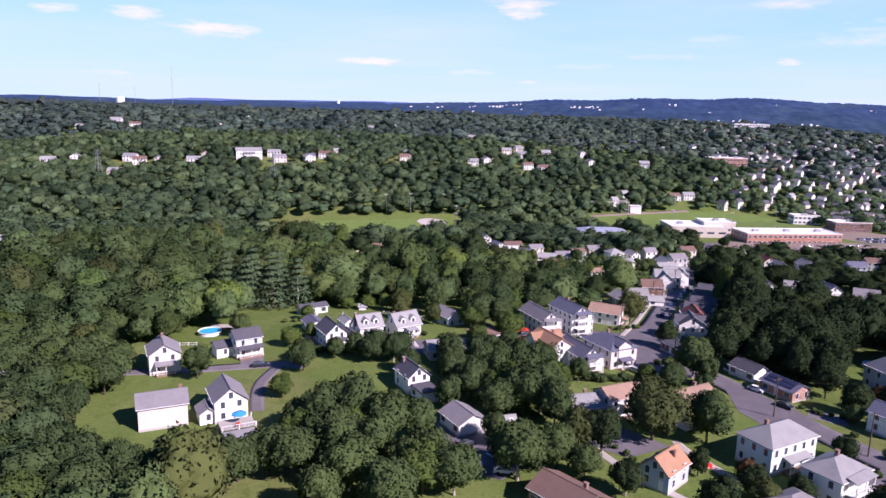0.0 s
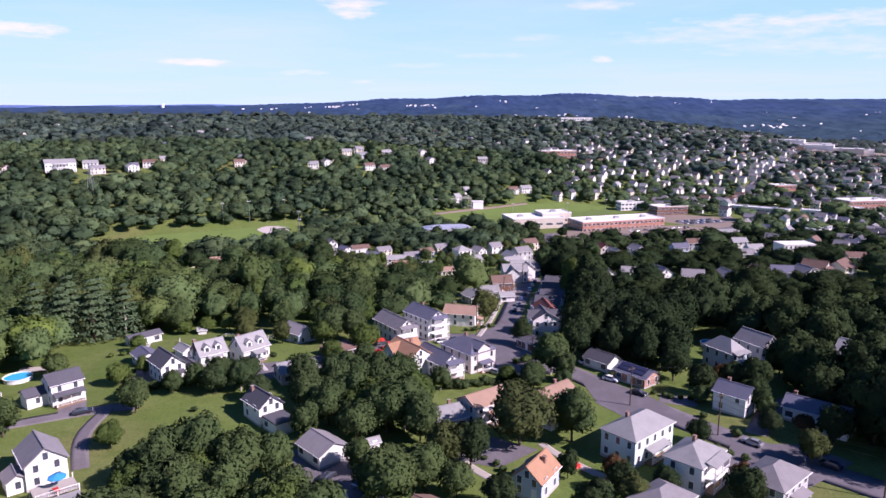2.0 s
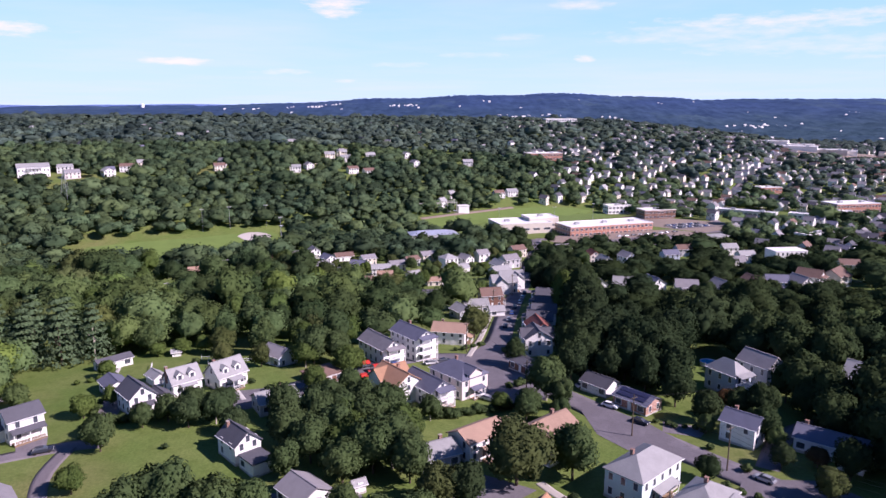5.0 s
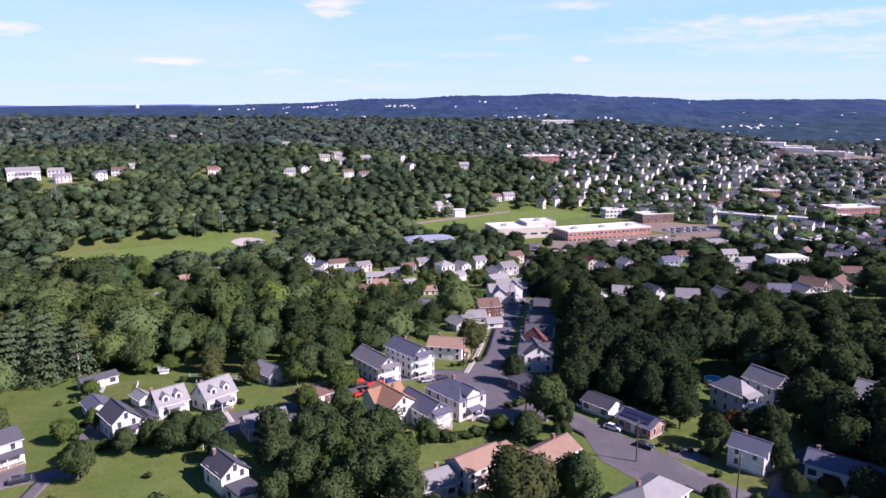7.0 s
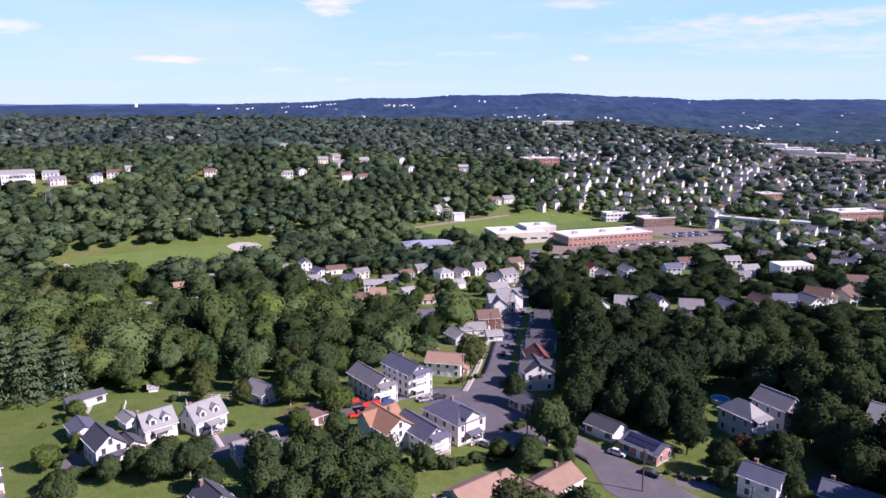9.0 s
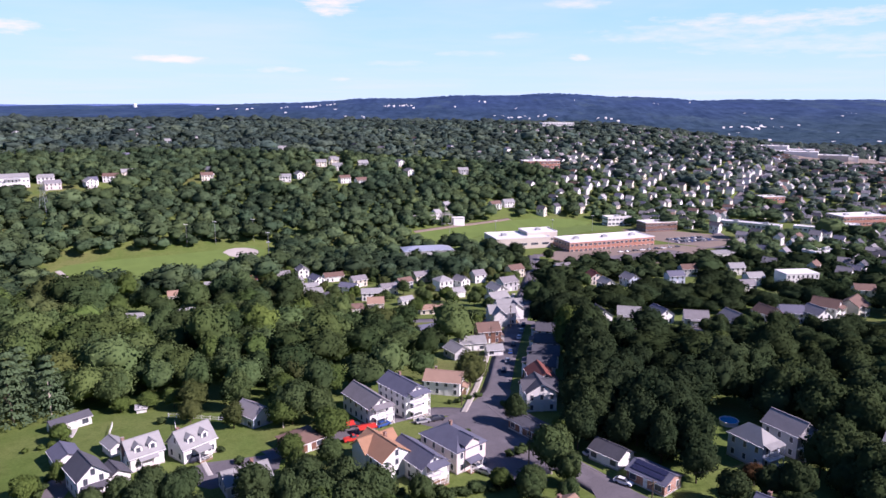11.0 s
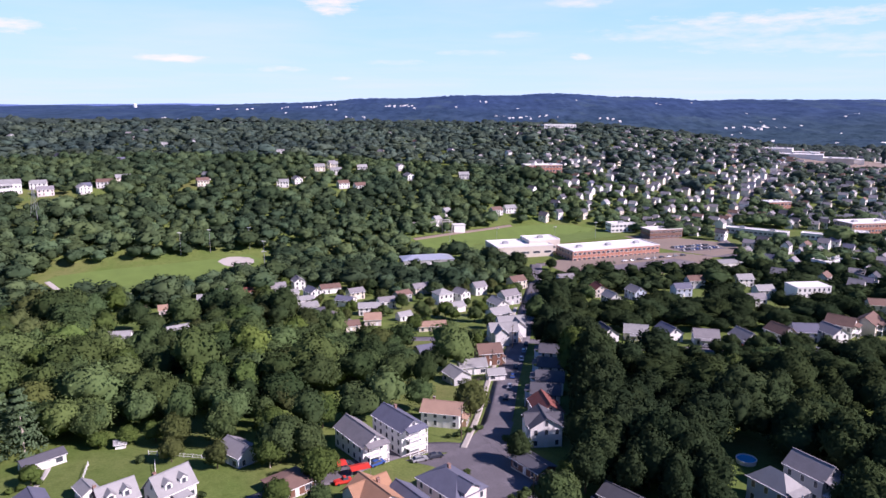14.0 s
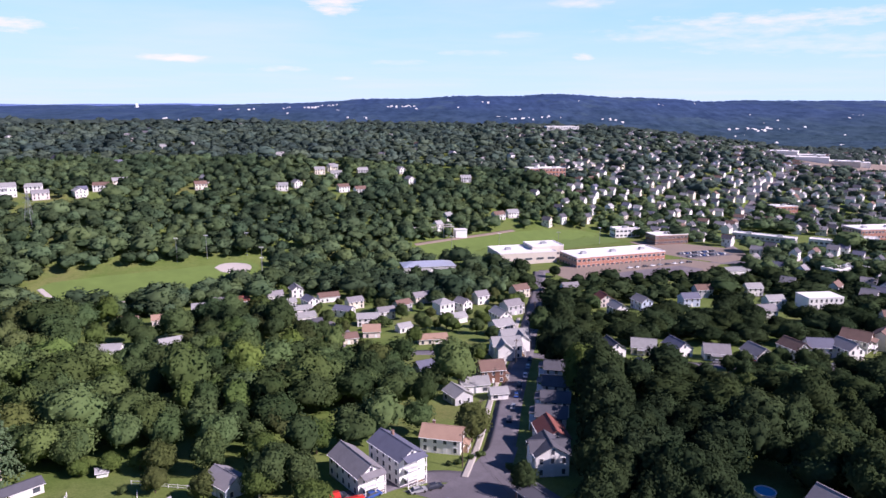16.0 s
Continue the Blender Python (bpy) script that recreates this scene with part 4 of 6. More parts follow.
house(-43, 458, -21, 10, 7, 4.2, 1.8, "white", "r_slate", "white house with slate roof", storeys=2, group=MIDG)
house(-58, 500, 23, 12, 8, 3.6, 1.9, "white", "r_brown", "low white house with brown roof", storeys=1, group=MIDG)
house(-80, 514, -66, 9, 7, 5.4, 2.4, "white", "r_grey", "white two-storey gabled house", group=MIDG)
house(-71, 467, 18, 17, 7, 3.0, 1.4, "white", "r_light", "long low white building with light roof", storeys=1, group=MIDG)
house(-56, 424, 32, 13, 7.5, 4.2, 1.7, "white", "r_dark", "white house with dark roof", storeys=1, group=MIDG)
house(-80, 486, 26, 10, 7, 3.2, 1.6, "white", "r_light", "low white bungalow by trees", storeys=1, group=MIDG)
house(-9, 420, 33, 7, 5, 3.0, 1.6, "white", "r_light", "small white outbuilding on grass", storeys=1, group=MIDG, name="shed")
house(-40, 480, 30, 9, 7, 4.6, 2.0, "cream", "r_grey", "cream house with grey roof", group=MIDG)
house(-12, 470, 38, 9, 7, 4.6, 2.0, "grey", "r_brown", "grey house with brown roof behind trees", group=MIDG)
house(-2, 492, 28, 10, 7, 4.6, 2.2, "cream", "r_grey", "cream house half under trees", group=MIDG)
house(-20, 452, 22, 9, 7, 4.4, 2.0, "white", "r_grey", "white house with grey roof on a side lane", group=MIDG)
house(-62, 446, 28, 10, 7, 3.4, 1.8, "white", "r_light", "white bungalow with light roof", storeys=1, group=MIDG)
house(-90, 500, 25, 9, 7, 4.6, 2.2, "white", "r_grey", "white house beside the woods", group=MIDG)
house(-34, 398, 20, 9, 6.5, 3.2, 1.8, "cream", "r_brown", "cream cottage with brown roof", storeys=1, group=MIDG)
house(18, 440, 30, 8, 6.5, 3.4, 2.0, "white", "r_light", "white cottage with light roof", storeys=1, group=MIDG)
house(-66, 484, -50, 9, 7, 4.6, 2.2, "white", "r_slate", "white house with slate gable roof", group=MIDG)
house(22, 470, -50, 8, 7, 5, 2.3, "white", "r_grey", "white gabled house by a lawn", group=MIDG)
for k, (hx, hy, hr) in enumerate(((-151, 438, 12), (-136, 443, 22), (-130, 450, -60), (-125, 472, 14), (-118, 488, 8), (-108, 491, 20), (-112, 391, 35), (-134, 380, 10))):
    house(hx, hy, hr, 9.5, 7, 3.4, 2.1, ("cream", "pink", "white", "white", "white", "pink", "white", "white")[k], ("r_tan", "r_tan", "r_light", "r_light", "r_grey", "r_red", "r_light", "r_light")[k],
          "small house in a clearing of the woods", storeys=1, group=MIDG)
for k, (hx, hy) in enumerate(((81, 372), (95, 374), (108, 370), (122, 364), (154, 364), (166, 367), (175, 362), (137, 360))):
    house(hx, hy, (-78, -14, -72, -12, -70, -8, -75, -74)[k], 10, 8, (4.2, 3.8, 4.4, 3.6, 5.2, 4.8, 5.2, 4.0)[k], 2.8, ("white", "cream", "white", "white", "grey", "white", "white", "white")[k], ("r_dark", "r_light", "r_slate", "r_grey", "r_brown", "r_slate", "r_grey", "r_grey")[k],
          "house in a row along the cross street", storeys=1 if k not in (4, 5, 6) else 2, group=MIDG, porch=("-y", 5, 2, 1) if k % 2 else None)
house(186, 374, -44, 11, 9, 6.0, 3.2, "white", "r_brown", "white two-storey house with brown gable and stacked porches", group=MIDG, porch=("+x", 6, 2.2, 2))
house(200, 377, 44, 13, 9, 6.0, 3.0, "cream", "r_brown", "cream two-storey house with brown gabled roof", group=MIDG, porch=("-y", 7, 2.2, 2))
for k, (hx, hy) in enumerate(((103, 478), (104, 451), (122, 468), (151, 475), (200, 503), (195, 466), (90, 512), (168, 500), (232, 420), (250, 398), (178, 440))):
    house(hx, hy, (-80, -75, -70, 10, 5, 8, 12, 10, -12, 20, 8)[k], 10, 7.5, 5.2, 2.5, ("pink", "white", "paleblue", "paleblue", "white", "white", "white", "grey", "pink", "white", "white")[k],
          ("r_red", "r_light", "r_grey", "r_slate", "r_light", "r_light", "r_grey", "r_brown", "r_brown", "r_light", "r_grey")[k], "house among trees below the street", group=MIDG)
house(215, 456, 6, 20, 12, 9.0, 0, "white", "r_flat", "white flat-roofed apartment block", style="flat", storeys=3, name="apartment_block", group=MIDG)
house(216, 566, 15, 26, 12, 4.5, 1.2, "white", "r_light", "long white hall with pale roof", storeys=1, group=MIDG)

# houses in a line along the wooded hill
for k, (hx, hy) in enumerate(((-519, 586), (-508, 609), (-436, 575), (-447, 624), (-432, 634), (-463, 632), (-402, 647), (-404, 672), (-345, 708), (-330, 690), (-304, 704), (-294, 725), (-286, 745), (-728, 863), (-625, 757), (-592, 812), (-548, 1022), (-427, 1094))):
    house(hx, hy, (30, -55, 20, 35, -50, 15)[k % 6], 13, 9, 5.6, 2.6, ("white", "white", "cream", "white", "pink")[k % 5], ("r_light", "r_grey", "r_light", "r_brown")[k % 4], "pale house among trees on the hillside", group=MIDG, name="house")
for k, (hx, hy) in enumerate(((-177, 932), (-130, 784), (-106, 868), (-84, 781), (-73, 861), (-32, 880), (-141, 768), (-214, 752), (-324, 962), (-306, 1012), (-98, 836), (-67, 778), (-118, 850), (-20, 835), (40, 860), (66, 742), (80, 752))):
    house(hx, hy, (20, -60, 10, 30)[k % 4], 11, 8, 5.4, 2.6, ("white", "white", "cream", "white", "grey")[k % 5], ("r_light", "r_grey", "r_light", "r_brown")[k % 4], "pale house showing between hillside trees", group=MIDG)
house(-364, 688, 35, 26, 13, 9.0, 3.2, "white", "r_light", "large white columned hall on the hillside", storeys=2, name="hall", group=MIDG, porch=("-y", 12, 3, 2))
house(-625, 819, 20, 14, 10, 8, 3.4, "white", "r_light", "tall white house on the hill", group=MIDG)
house(-304, 330, 30, 20, 12, 8.0, 3.0, "white", "r_light", "large white building half hidden in woods", storeys=2, name="hall", group=MIDG)
house(-270, 292, 30, 9, 7, 4.5, 2.0, "white", "r_light", "white house half hidden in woods", group=MIDG)

# ---------------------------------------------------------------- school and large buildings


def block(name, x, y, rot, w, d, h, wall, label, rows=2, roof="r_flat", bay=4.0, base=None):
    """A flat-roofed building with parapet, window bands and roof plant."""
    g = gz(x, y) if base is None else base
    ob = thing(name, pose(x, y, g, 0, 0, rot), label, name.replace("_", " "))
    part("wall", boxes((-w / 2, w / 2, -d / 2, d / 2, -6, h)), M[wall], ob)
    part("roof", boxes((-w / 2 + 0.4, w / 2 - 0.4, -d / 2 + 0.4, d / 2 - 0.4, h - 0.02, h + 0.06)), M[roof], ob)
    part("parapet", boxes((-w / 2 - 0.12, w / 2 + 0.12, -d / 2 - 0.12, -d / 2 + 0.4, h - 0.1, h + 0.6), (-w / 2 - 0.12, w / 2 + 0.12, d / 2 - 0.4, d / 2 + 0.12, h - 0.1, h + 0.6),
                          (-w / 2 - 0.12, -w / 2 + 0.4, -d / 2 + 0.4, d / 2 - 0.4, h - 0.1, h + 0.6), (w / 2 - 0.4, w / 2 + 0.12, -d / 2 + 0.4, d / 2 - 0.4, h - 0.1, h + 0.6)), M["r_flat"], ob)
    wm = WINBAND.setdefault(round(bay, 1), window_meshes(bay * 0.66, 1.7))
    for side in ("-y", "+x", "-x"):
        length = w if side[1] == "y" else d
        n = max(1, int(length / bay))
        for r in range(rows):
            for k in range(n):
                window(ob, wall_spot(side, w, d, (k + 0.5 - n / 2) * length / n, (r + 0.5) * h / rows), wm)
    for k in range(max(1, int(w / 22))):
        u = -w / 2 + w * (k + 0.5) / max(1, int(w / 22))
        part("roof_plant", boxes((u - 2.2, u + 2.2, -1.5, 1.5, h, h + 1.6), (u - 1.6, u + 1.6, -1.1, 1.1, h + 1.6, h + 1.9), bevel=0.05), M["metal"], ob)
    return ob


WINBAND = {}
block("school", 144, 621, 19, 78, 26, 8.5, "brick", "long red-brick school with a white flat roof", 2, base=-18)
block("school_hall", 74, 625, 14, 46, 30, 9.5, "tanstone", "pale school hall with stepped white flat roof", 1, bay=9, base=-18)
block("school_hall", 92, 634, 14, 26, 20, 12, "tanstone", "taller pale school block with white roof", 1, bay=9, base=-18)
block("hall", 182, 728, 12, 24, 12, 8, "white", "plain white building with a flat roof", 2)
block("office_block", 210, 694, 14, 32, 16, 8, "brown_w", "dark modern two-storey block with window bands", 2)
block("mill", 392, 692, 10, 46, 22, 13, "brick", "large red-brick mill building", 3, bay=3.2)
block("mill", 360, 660, -20, 26, 14, 9, "grey", "dark grey mill annex", 2, bay=3.2)
block("brick_block", 382, 838, 8, 26, 16, 10, "brick", "plain red-brick building in the town", 2)
block("brick_block", 134, 905, 10, 44, 18, 13, "brick", "large pinkish brick building on the slope", 3)
block("white_block", 238, 1390, 8, 60, 22, 14, "white", "large white institution on the hilltop", 3, bay=5)
block("white_hall", 290, 560, 22, 30, 14, 6, "white", "white workshop with flat roof", 1)
block("long_shed", 300, 702, -38, 52, 10, 5, "grey", "long low warehouse with pale roof", 1)
block("long_shed", 345, 668, -38, 40, 10, 5, "white", "long low warehouse with pale roof", 1)
house(1, 592, 12, 38, 18, 5.0, 2.4, "grey", "r_metal", "hall with a wide blue-grey metal roof", storeys=1, style="hip", name="hall", group="large buildings")
for k, (mx, my, mw, md) in enumerate(((585, 1285, 70, 34), (622, 1262, 64, 30), (600, 1206, 60, 36), (634, 1186, 66, 30), (668, 1196, 46, 30))):
    block("mall", mx, my, -30, mw, md, 6, ("white", "tanstone")[k % 2], "wide pale shopping hall in the valley", 0, bay=12)

# ---------------------------------------------------------------- trees


def rot_to(n, rng):
    """For unit vectors n: two unit vectors across each, turned at random."""
    a = np.where(np.abs(n[:, 2:3]) < 0.9, [[0, 0, 1.0]], [[1.0, 0, 0]])
    u = np.cross(n, a)
    u /= np.linalg.norm(u, axis=1)[:, None]
    v = np.cross(n, u)
    q = rng.uniform(0, 2 * np.pi, len(n))[:, None]
    return u * np.cos(q) + v * np.sin(q), v * np.cos(q) - u * np.sin(q)


def crown_form(seed, lobes):
    """A crown of radius about 1 from z 0.2 to 2.3, swelling out in many rounded boughs: place and facing for unit directions."""
    rng = np.random.default_rng(seed)
    k = np.arange(lobes) + 0.5
    up = 1 - 1.62 * k / lobes
    q = k * 2.39996 + rng.uniform(0, 6.28)
    axis = np.stack([np.cos(q) * np.sqrt(1 - up ** 2), np.sin(q) * np.sqrt(1 - up ** 2), up], -1) + rng.normal(scale=0.16, size=(lobes, 3))
    axis /= np.linalg.norm(axis, axis=1)[:, None]
    amp, wide = rng.uniform(0.16, 0.40, lobes), rng.uniform(0.40, 0.66, lobes)
    stretch = np.array([rng.uniform(0.88, 1.14), rng.uniform(0.88, 1.14), rng.uniform(0.82, 1.10)])

    def form(d):
        ang = np.arccos(np.clip(d @ axis.T, -1, 1)) / wide
        swell = amp * np.sqrt(np.maximum(0, 1 - ang ** 2))
        best = swell.argmax(1)
        r = 0.66 + swell.max(1) - 0.10 * np.maximum(0, -d[:, 2])
        p = d * r[:, None] * stretch + [0, 0, 1.12]
        side = (d - axis[best]) / wide[best][:, None]
        face = 0.70 * d + 0.62 * side + [0, 0, 0.16]
        return p, face / np.linalg.norm(face, axis=1)[:, None]
    return form


def broadleaf(seed, count, size, lobes=17, lift=0.35, ring=12, rows=7):
    """Unit crown: a closed leaf mass under many small tilted leaf clumps, all three-cornered faces."""
    rng = np.random.default_rng(seed + 7000)
    form = crown_form(seed, lobes)
    d = rng.normal(size=(count, 3))
    d[:, 2] += lift
    d /= np.linalg.norm(d, axis=1)[:, None]
    p, face = form(d)
    p = [0, 0, 1.12] + (p - [0, 0, 1.12]) * rng.uniform(0.92, 1.09, (count, 1))
    n = face + rng.normal(scale=0.45, size=(count, 3))
    n /= np.linalg.norm(n, axis=1)[:, None]
    u, v = rot_to(n, rng)
    sz = size * rng.uniform(0.55, 1.45, (count, 1))
    leaf = np.stack([p - u * sz - v * sz * 0.5, p + u * sz * rng.uniform(0.6, 1.2, (count, 1)) - v * sz * 0.4, p + v * sz * rng.uniform(0.7, 1.2, (count, 1))], 1).reshape(-1, 3)
    shown = face + rng.normal(scale=0.20, size=(count, 3))
    shown /= np.linalg.norm(shown, axis=1)[:, None]
    a, b = np.meshgrid(np.arange(ring) * 2 * math.pi / ring, np.linspace(-1.0, 1.5, rows))
    a = a + 0.5 * (np.arange(rows) % 2)[:, None] * 2 * math.pi / ring
    d = np.stack([np.cos(a) * np.cos(b), np.sin(a) * np.cos(b), np.sin(b)], -1).reshape(-1, 3)
    p, face = form(d)
    p = [0, 0, 1.12] + (p - [0, 0, 1.12]) * rng.uniform(0.84, 0.96, (len(d), 1))
    i, j = np.meshgrid(np.arange(ring), np.arange(rows - 1))
    c = [(j * ring + i).ravel(), (j * ring + (i + 1) % ring).ravel(), (j * ring + ring + (i + 1) % ring).ravel(), (j * ring + ring + i).ravel()]
    f = np.concatenate([np.stack([c[0], c[1], c[2]], -1), np.stack([c[0], c[2], c[3]], -1)]) + len(leaf)
    face = face + rng.normal(scale=0.12, size=face.shape)
    return np.vstack([leaf, p]), np.vstack([np.arange(count * 3).reshape(-1, 3), f]), np.vstack([np.repeat(shown, 3, axis=0), face / np.linalg.norm(face, axis=1)[:, None]])


def conifer(seed, count, size):
    """Unit pine with tiers, height 2.6, radius about 0.8."""
    rng = np.random.default_rng(seed)
    tier = rng.integers(0, 9, count)
    z = 0.35 + tier * 0.25 + rng.normal(scale=0.022, size=count)
    reach = (1.12 - tier * 0.016 - tier * 0.088) * np.sqrt(rng.uniform(0.05, 1, count))
    arm = rng.integers(0, 7, count) * 0.9 + tier * 1.3 + rng.normal(scale=0.22, size=count)
    p = np.stack([np.cos(arm) * reach, np.sin(arm) * reach, z - reach * 0.12], -1)
    n = np.stack([np.cos(arm) * 0.35, np.sin(arm) * 0.35, np.ones(count)], -1) + rng.normal(scale=0.3, size=(count, 3))
    n /= np.linalg.norm(n, axis=1)[:, None]
    u, v = rot_to(n, rng)
    s = size * rng.uniform(0.6, 1.3, (count, 1))
    shown = np.stack([np.cos(arm) * 0.7, np.sin(arm) * 0.7, np.full(count, 0.75)], -1) + rng.normal(scale=0.2, size=(count, 3))
    shown /= np.linalg.norm(shown, axis=1)[:, None]
    return np.stack([p - u * s, p - v * s * 0.7, p + u * s, p + v * s * 0.7], 1).reshape(-1, 3), np.arange(count * 4).reshape(-1, 4), np.repeat(shown, 4, axis=0)


def trunk_bm(rng, height, r):
    bm = bmesh.new()
    lean = Vector((rng.uniform(-0.06, 0.06), rng.uniform(-0.06, 0.06), 1))
    mid = lean * height * 0.45
    tube(bm, (0, 0, -0.3 / 6), mid, r, r * 0.72, 7)
    tube(bm, mid, lean * height, r * 0.72, r * 0.25, 7)
    for k in range(5):
        q = k * 1.257 + rng.uniform(0, 0.6)
        b = lean * height * rng.uniform(0.4, 0.7)
        tube(bm, b, b + Vector((math.cos(q) * 0.55, math.sin(q) * 0.55, 0.5)) * height * 0.38, r * 0.4, r * 0.12, 5)
    return bm


_trng = np.random.default_rng(11)

def crown_mesh(shape, mat):
    return quads_mesh("crown", shape[0], shape[1], mat, normals=shape[2])


CROWNS = {k: [crown_mesh(broadleaf(20 + i, 1450, 0.063, 15 + 2 * (i % 4), 0.35, 14, 9), M[k]) for i in range(5)] for k in ("leaf", "leaf_light", "leaf_olive", "leaf_shaded", "leaf_rust")}
CROWNS["needle"] = [crown_mesh(conifer(60 + i, 1900, 0.07), M["needle"]) for i in range(3)]
TRUNKS = [bm_mesh("trunk", trunk_bm(_trng, 1.6, 0.055), M["bark" if i else "palebark"]) for i in range(4)]
TALK = {"leaf_shaded": "tall broadleaf tree, its green crown coloured dark as in shade", "leaf": "broadleaf tree with a full dark green crown", "leaf_light": "broadleaf tree with a bright green crown",
        "leaf_olive": "tree with a dull olive crown", "leaf_rust": "small tree with reddish-brown leaves by a house", "needle": "tall blue-green pine with drooping tiers"}
_count = [0]


def tree(x, y, r, kind="leaf", tall=1.0):
    if any(math.hypot(x - a, y - b) < c for a, b, c in HOUSES):
        return
    i = _count[0] = _count[0] + 1
    ob = thing("tree" if kind != "needle" else "pine", pose(x, y, gz(x, y), 0, 0, i * 67 % 360), TALK[kind], "tree", "garden trees")
    s = Matrix.Diagonal((r, r, r * tall, 1))
    c = CROWNS[kind]
    part_of("trunk", TRUNKS[i % 4], ob, s)
    part_of("crown", c[i % len(c)], ob, s)


def grove(rows, kind="leaf", tall=1.0):
    for x, y, r in rows:
        tree(x, y, r, kind, tall)


grove(((-72, 189, 3.8), (-76, 196, 2.6), (-56, 200, 3.6), (-50, 202, 3.6), (-52, 155, 5.4), (-46, 160, 6.0), (-37, 157, 5.6), (-57, 155, 3.8), (-44, 146, 5.2), (-36, 146, 5.2), (-31, 160, 4.4), (-25, 147, 4.5), (-29, 143, 3.9), (-30, 191, 4.8), (-28, 177, 3.8), (-34, 204, 4.4), (-49, 206, 3.6)), tall=1.1)
grove(((-44, 152, 4.4), (-24, 139, 5.0), (-55, 148, 4.2), (-100, 116, 5.4), (-86, 108, 5.4), (-122, 150, 5.0), (-16, 184, 4.6)), "leaf_light", 1.05)
grove(((-19, 189, 5.2), (-23, 208, 4.2), (-12, 194, 5.4), (-6, 182, 5.8), (-12, 172, 5.0), (-34, 247, 5.4), (-14, 162, 3.5), (-27, 248, 4.7), (-7, 149, 5.8), (0, 155, 4.6), (-16, 176, 4.4), (32, 177, 5.6), (33, 219, 5.4), (27, 209, 3.4), (6, 153, 3.4), (-20, 198, 5.0)), tall=1.1)
grove(((-4, 189, 5.2), (-27, 272, 4.7), (-17, 192, 5.0), (-13, 185, 5.0), (-40, 262, 4.5), (38, 232, 4.0)), "leaf_light", 1.1)
grove(((20, 175, 7.0), (4, 166, 4.8), (-65, 258, 4.4), (39, 150, 3.2), (81, 168, 3.6), (17, 280, 5.6), (-10, 153, 4.0)), "leaf_olive")
grove(((-79, 260, 3.2), (-86, 258, 2.8), (-72, 262, 3.5)), "leaf_light", 0.8)
# right-hand groves, crowns in the leaf colour that has shade painted in
grove(((70, 228, 5.6), (98, 211, 6.5), (108, 238, 7.4), (80, 194, 3.6), (66, 236, 7.4), (58, 234, 6.4), (50, 243, 6.5), (114, 230, 6.8), (96, 194, 5.0), (61, 224, 4.5), (104, 224, 4.8)), "leaf_shaded", 1.15)
grove(((134, 186, 7.2), (104, 178, 5.6), (118, 170, 6.2), (136, 204, 7.0), (99, 200, 4.6), (70, 204, 3.6), (66, 214, 4.6), (90, 176, 3.8), (101, 188, 5.0), (128, 222, 7.0), (104, 214, 5.2)), "leaf_shaded", 1.2)
grove(((42, 232, 5.0), (46, 238, 5.5), (52, 230, 4.6), (46, 250, 5.6), (51, 262, 6.2), (53, 276, 6.4), (56, 290, 6.6), (58, 305, 6.6), (60, 322, 6.4), (62, 338, 6.0), (50, 268, 5.0), (28, 248, 3.4)), "leaf_shaded", 1.25)
grove(((-97, 177, 4.4), (-116, 168, 4.9), (-123, 166, 6.2), (-131, 166, 6.0), (-118, 145, 6.5), (-112, 134, 5.6), (-104, 122, 5.6), (-113, 161, 4.8), (-89, 114, 6.3), (-80, 113, 5.6), (-71, 116, 5.0), (-64, 122, 5.1), (-50, 137, 5.3), (-48, 147, 5.0), (-38, 136, 5.7), (-40, 126, 4.9), (-60, 133, 4.6), (-28, 130, 5.5), (-18, 140, 5.2)))
grove(((-131, 250, 6.4), (-122, 248, 6.0), (-113, 251, 6.6), (-105, 256, 5.8), (-126, 260, 6.6), (-116, 262, 6.2)), "needle", 1.35)

grove(((62, 228, 5.0), (66, 244, 5.6), (74, 250, 6.0), (102, 248, 6.6), (112, 196, 6.0), (122, 186, 6.6), (112, 182, 6.2), (126, 200, 6.6), (138, 214, 7.4), (146, 196, 7.6), (150, 176, 7.4), (132, 168, 6.8), (106, 236, 6.4), (120, 240, 6.6), (100, 168, 5.4), (142, 232, 7.2), (96, 206, 4.0), (79, 206, 3.4)), "leaf_shaded", 1.25)
grove(((55, 316, 5.6), (-84, 206, 3.0), (-80, 213, 2.6), (-36, 244, 4.4), (-92, 236, 2.6), (-30, 224, 3.4), (-22, 236, 4.6), (-26, 214, 3.8), (-70, 172, 3.0), (20, 212, 2.6)), "leaf_light", 1.0)
grove(((-20, 222, 3.2), (-33, 252, 5.0), (-52, 258, 5.2), (-90, 262, 4.4), (-104, 212, 3.4), (-44, 196, 3.2)), "leaf", 1.1)
grove(((-62, 247, 3.2), (-49, 243, 3.4)), "leaf_olive", 1.0)

grove(((9, 166, 4.4), (14, 149, 3.4), (38, 155, 3.0), (46.5, 155, 2.6), (28.5, 161, 2.6), (33, 183, 3.4), (60, 176, 2.8), (99, 176, 4.6), (78, 181, 2.6), (30, 143, 4.2), (60, 150, 3.8)), "leaf_shaded", 1.1)

grove(((100, 178, 7.6), (106, 170, 8.0), (112, 178, 8.0), (118, 190, 8.2), (104, 160, 7.4), (112, 164, 7.8), (121, 178, 8.4), (110, 200, 7.0), (124, 168, 8.0), (128, 194, 8.4), (84, 204, 4.2), (101, 205, 5.6), (96, 216, 4.4), (60, 240, 7.0), (70, 238, 6.0), (68, 222, 4.0)), "leaf_shaded", 1.25)
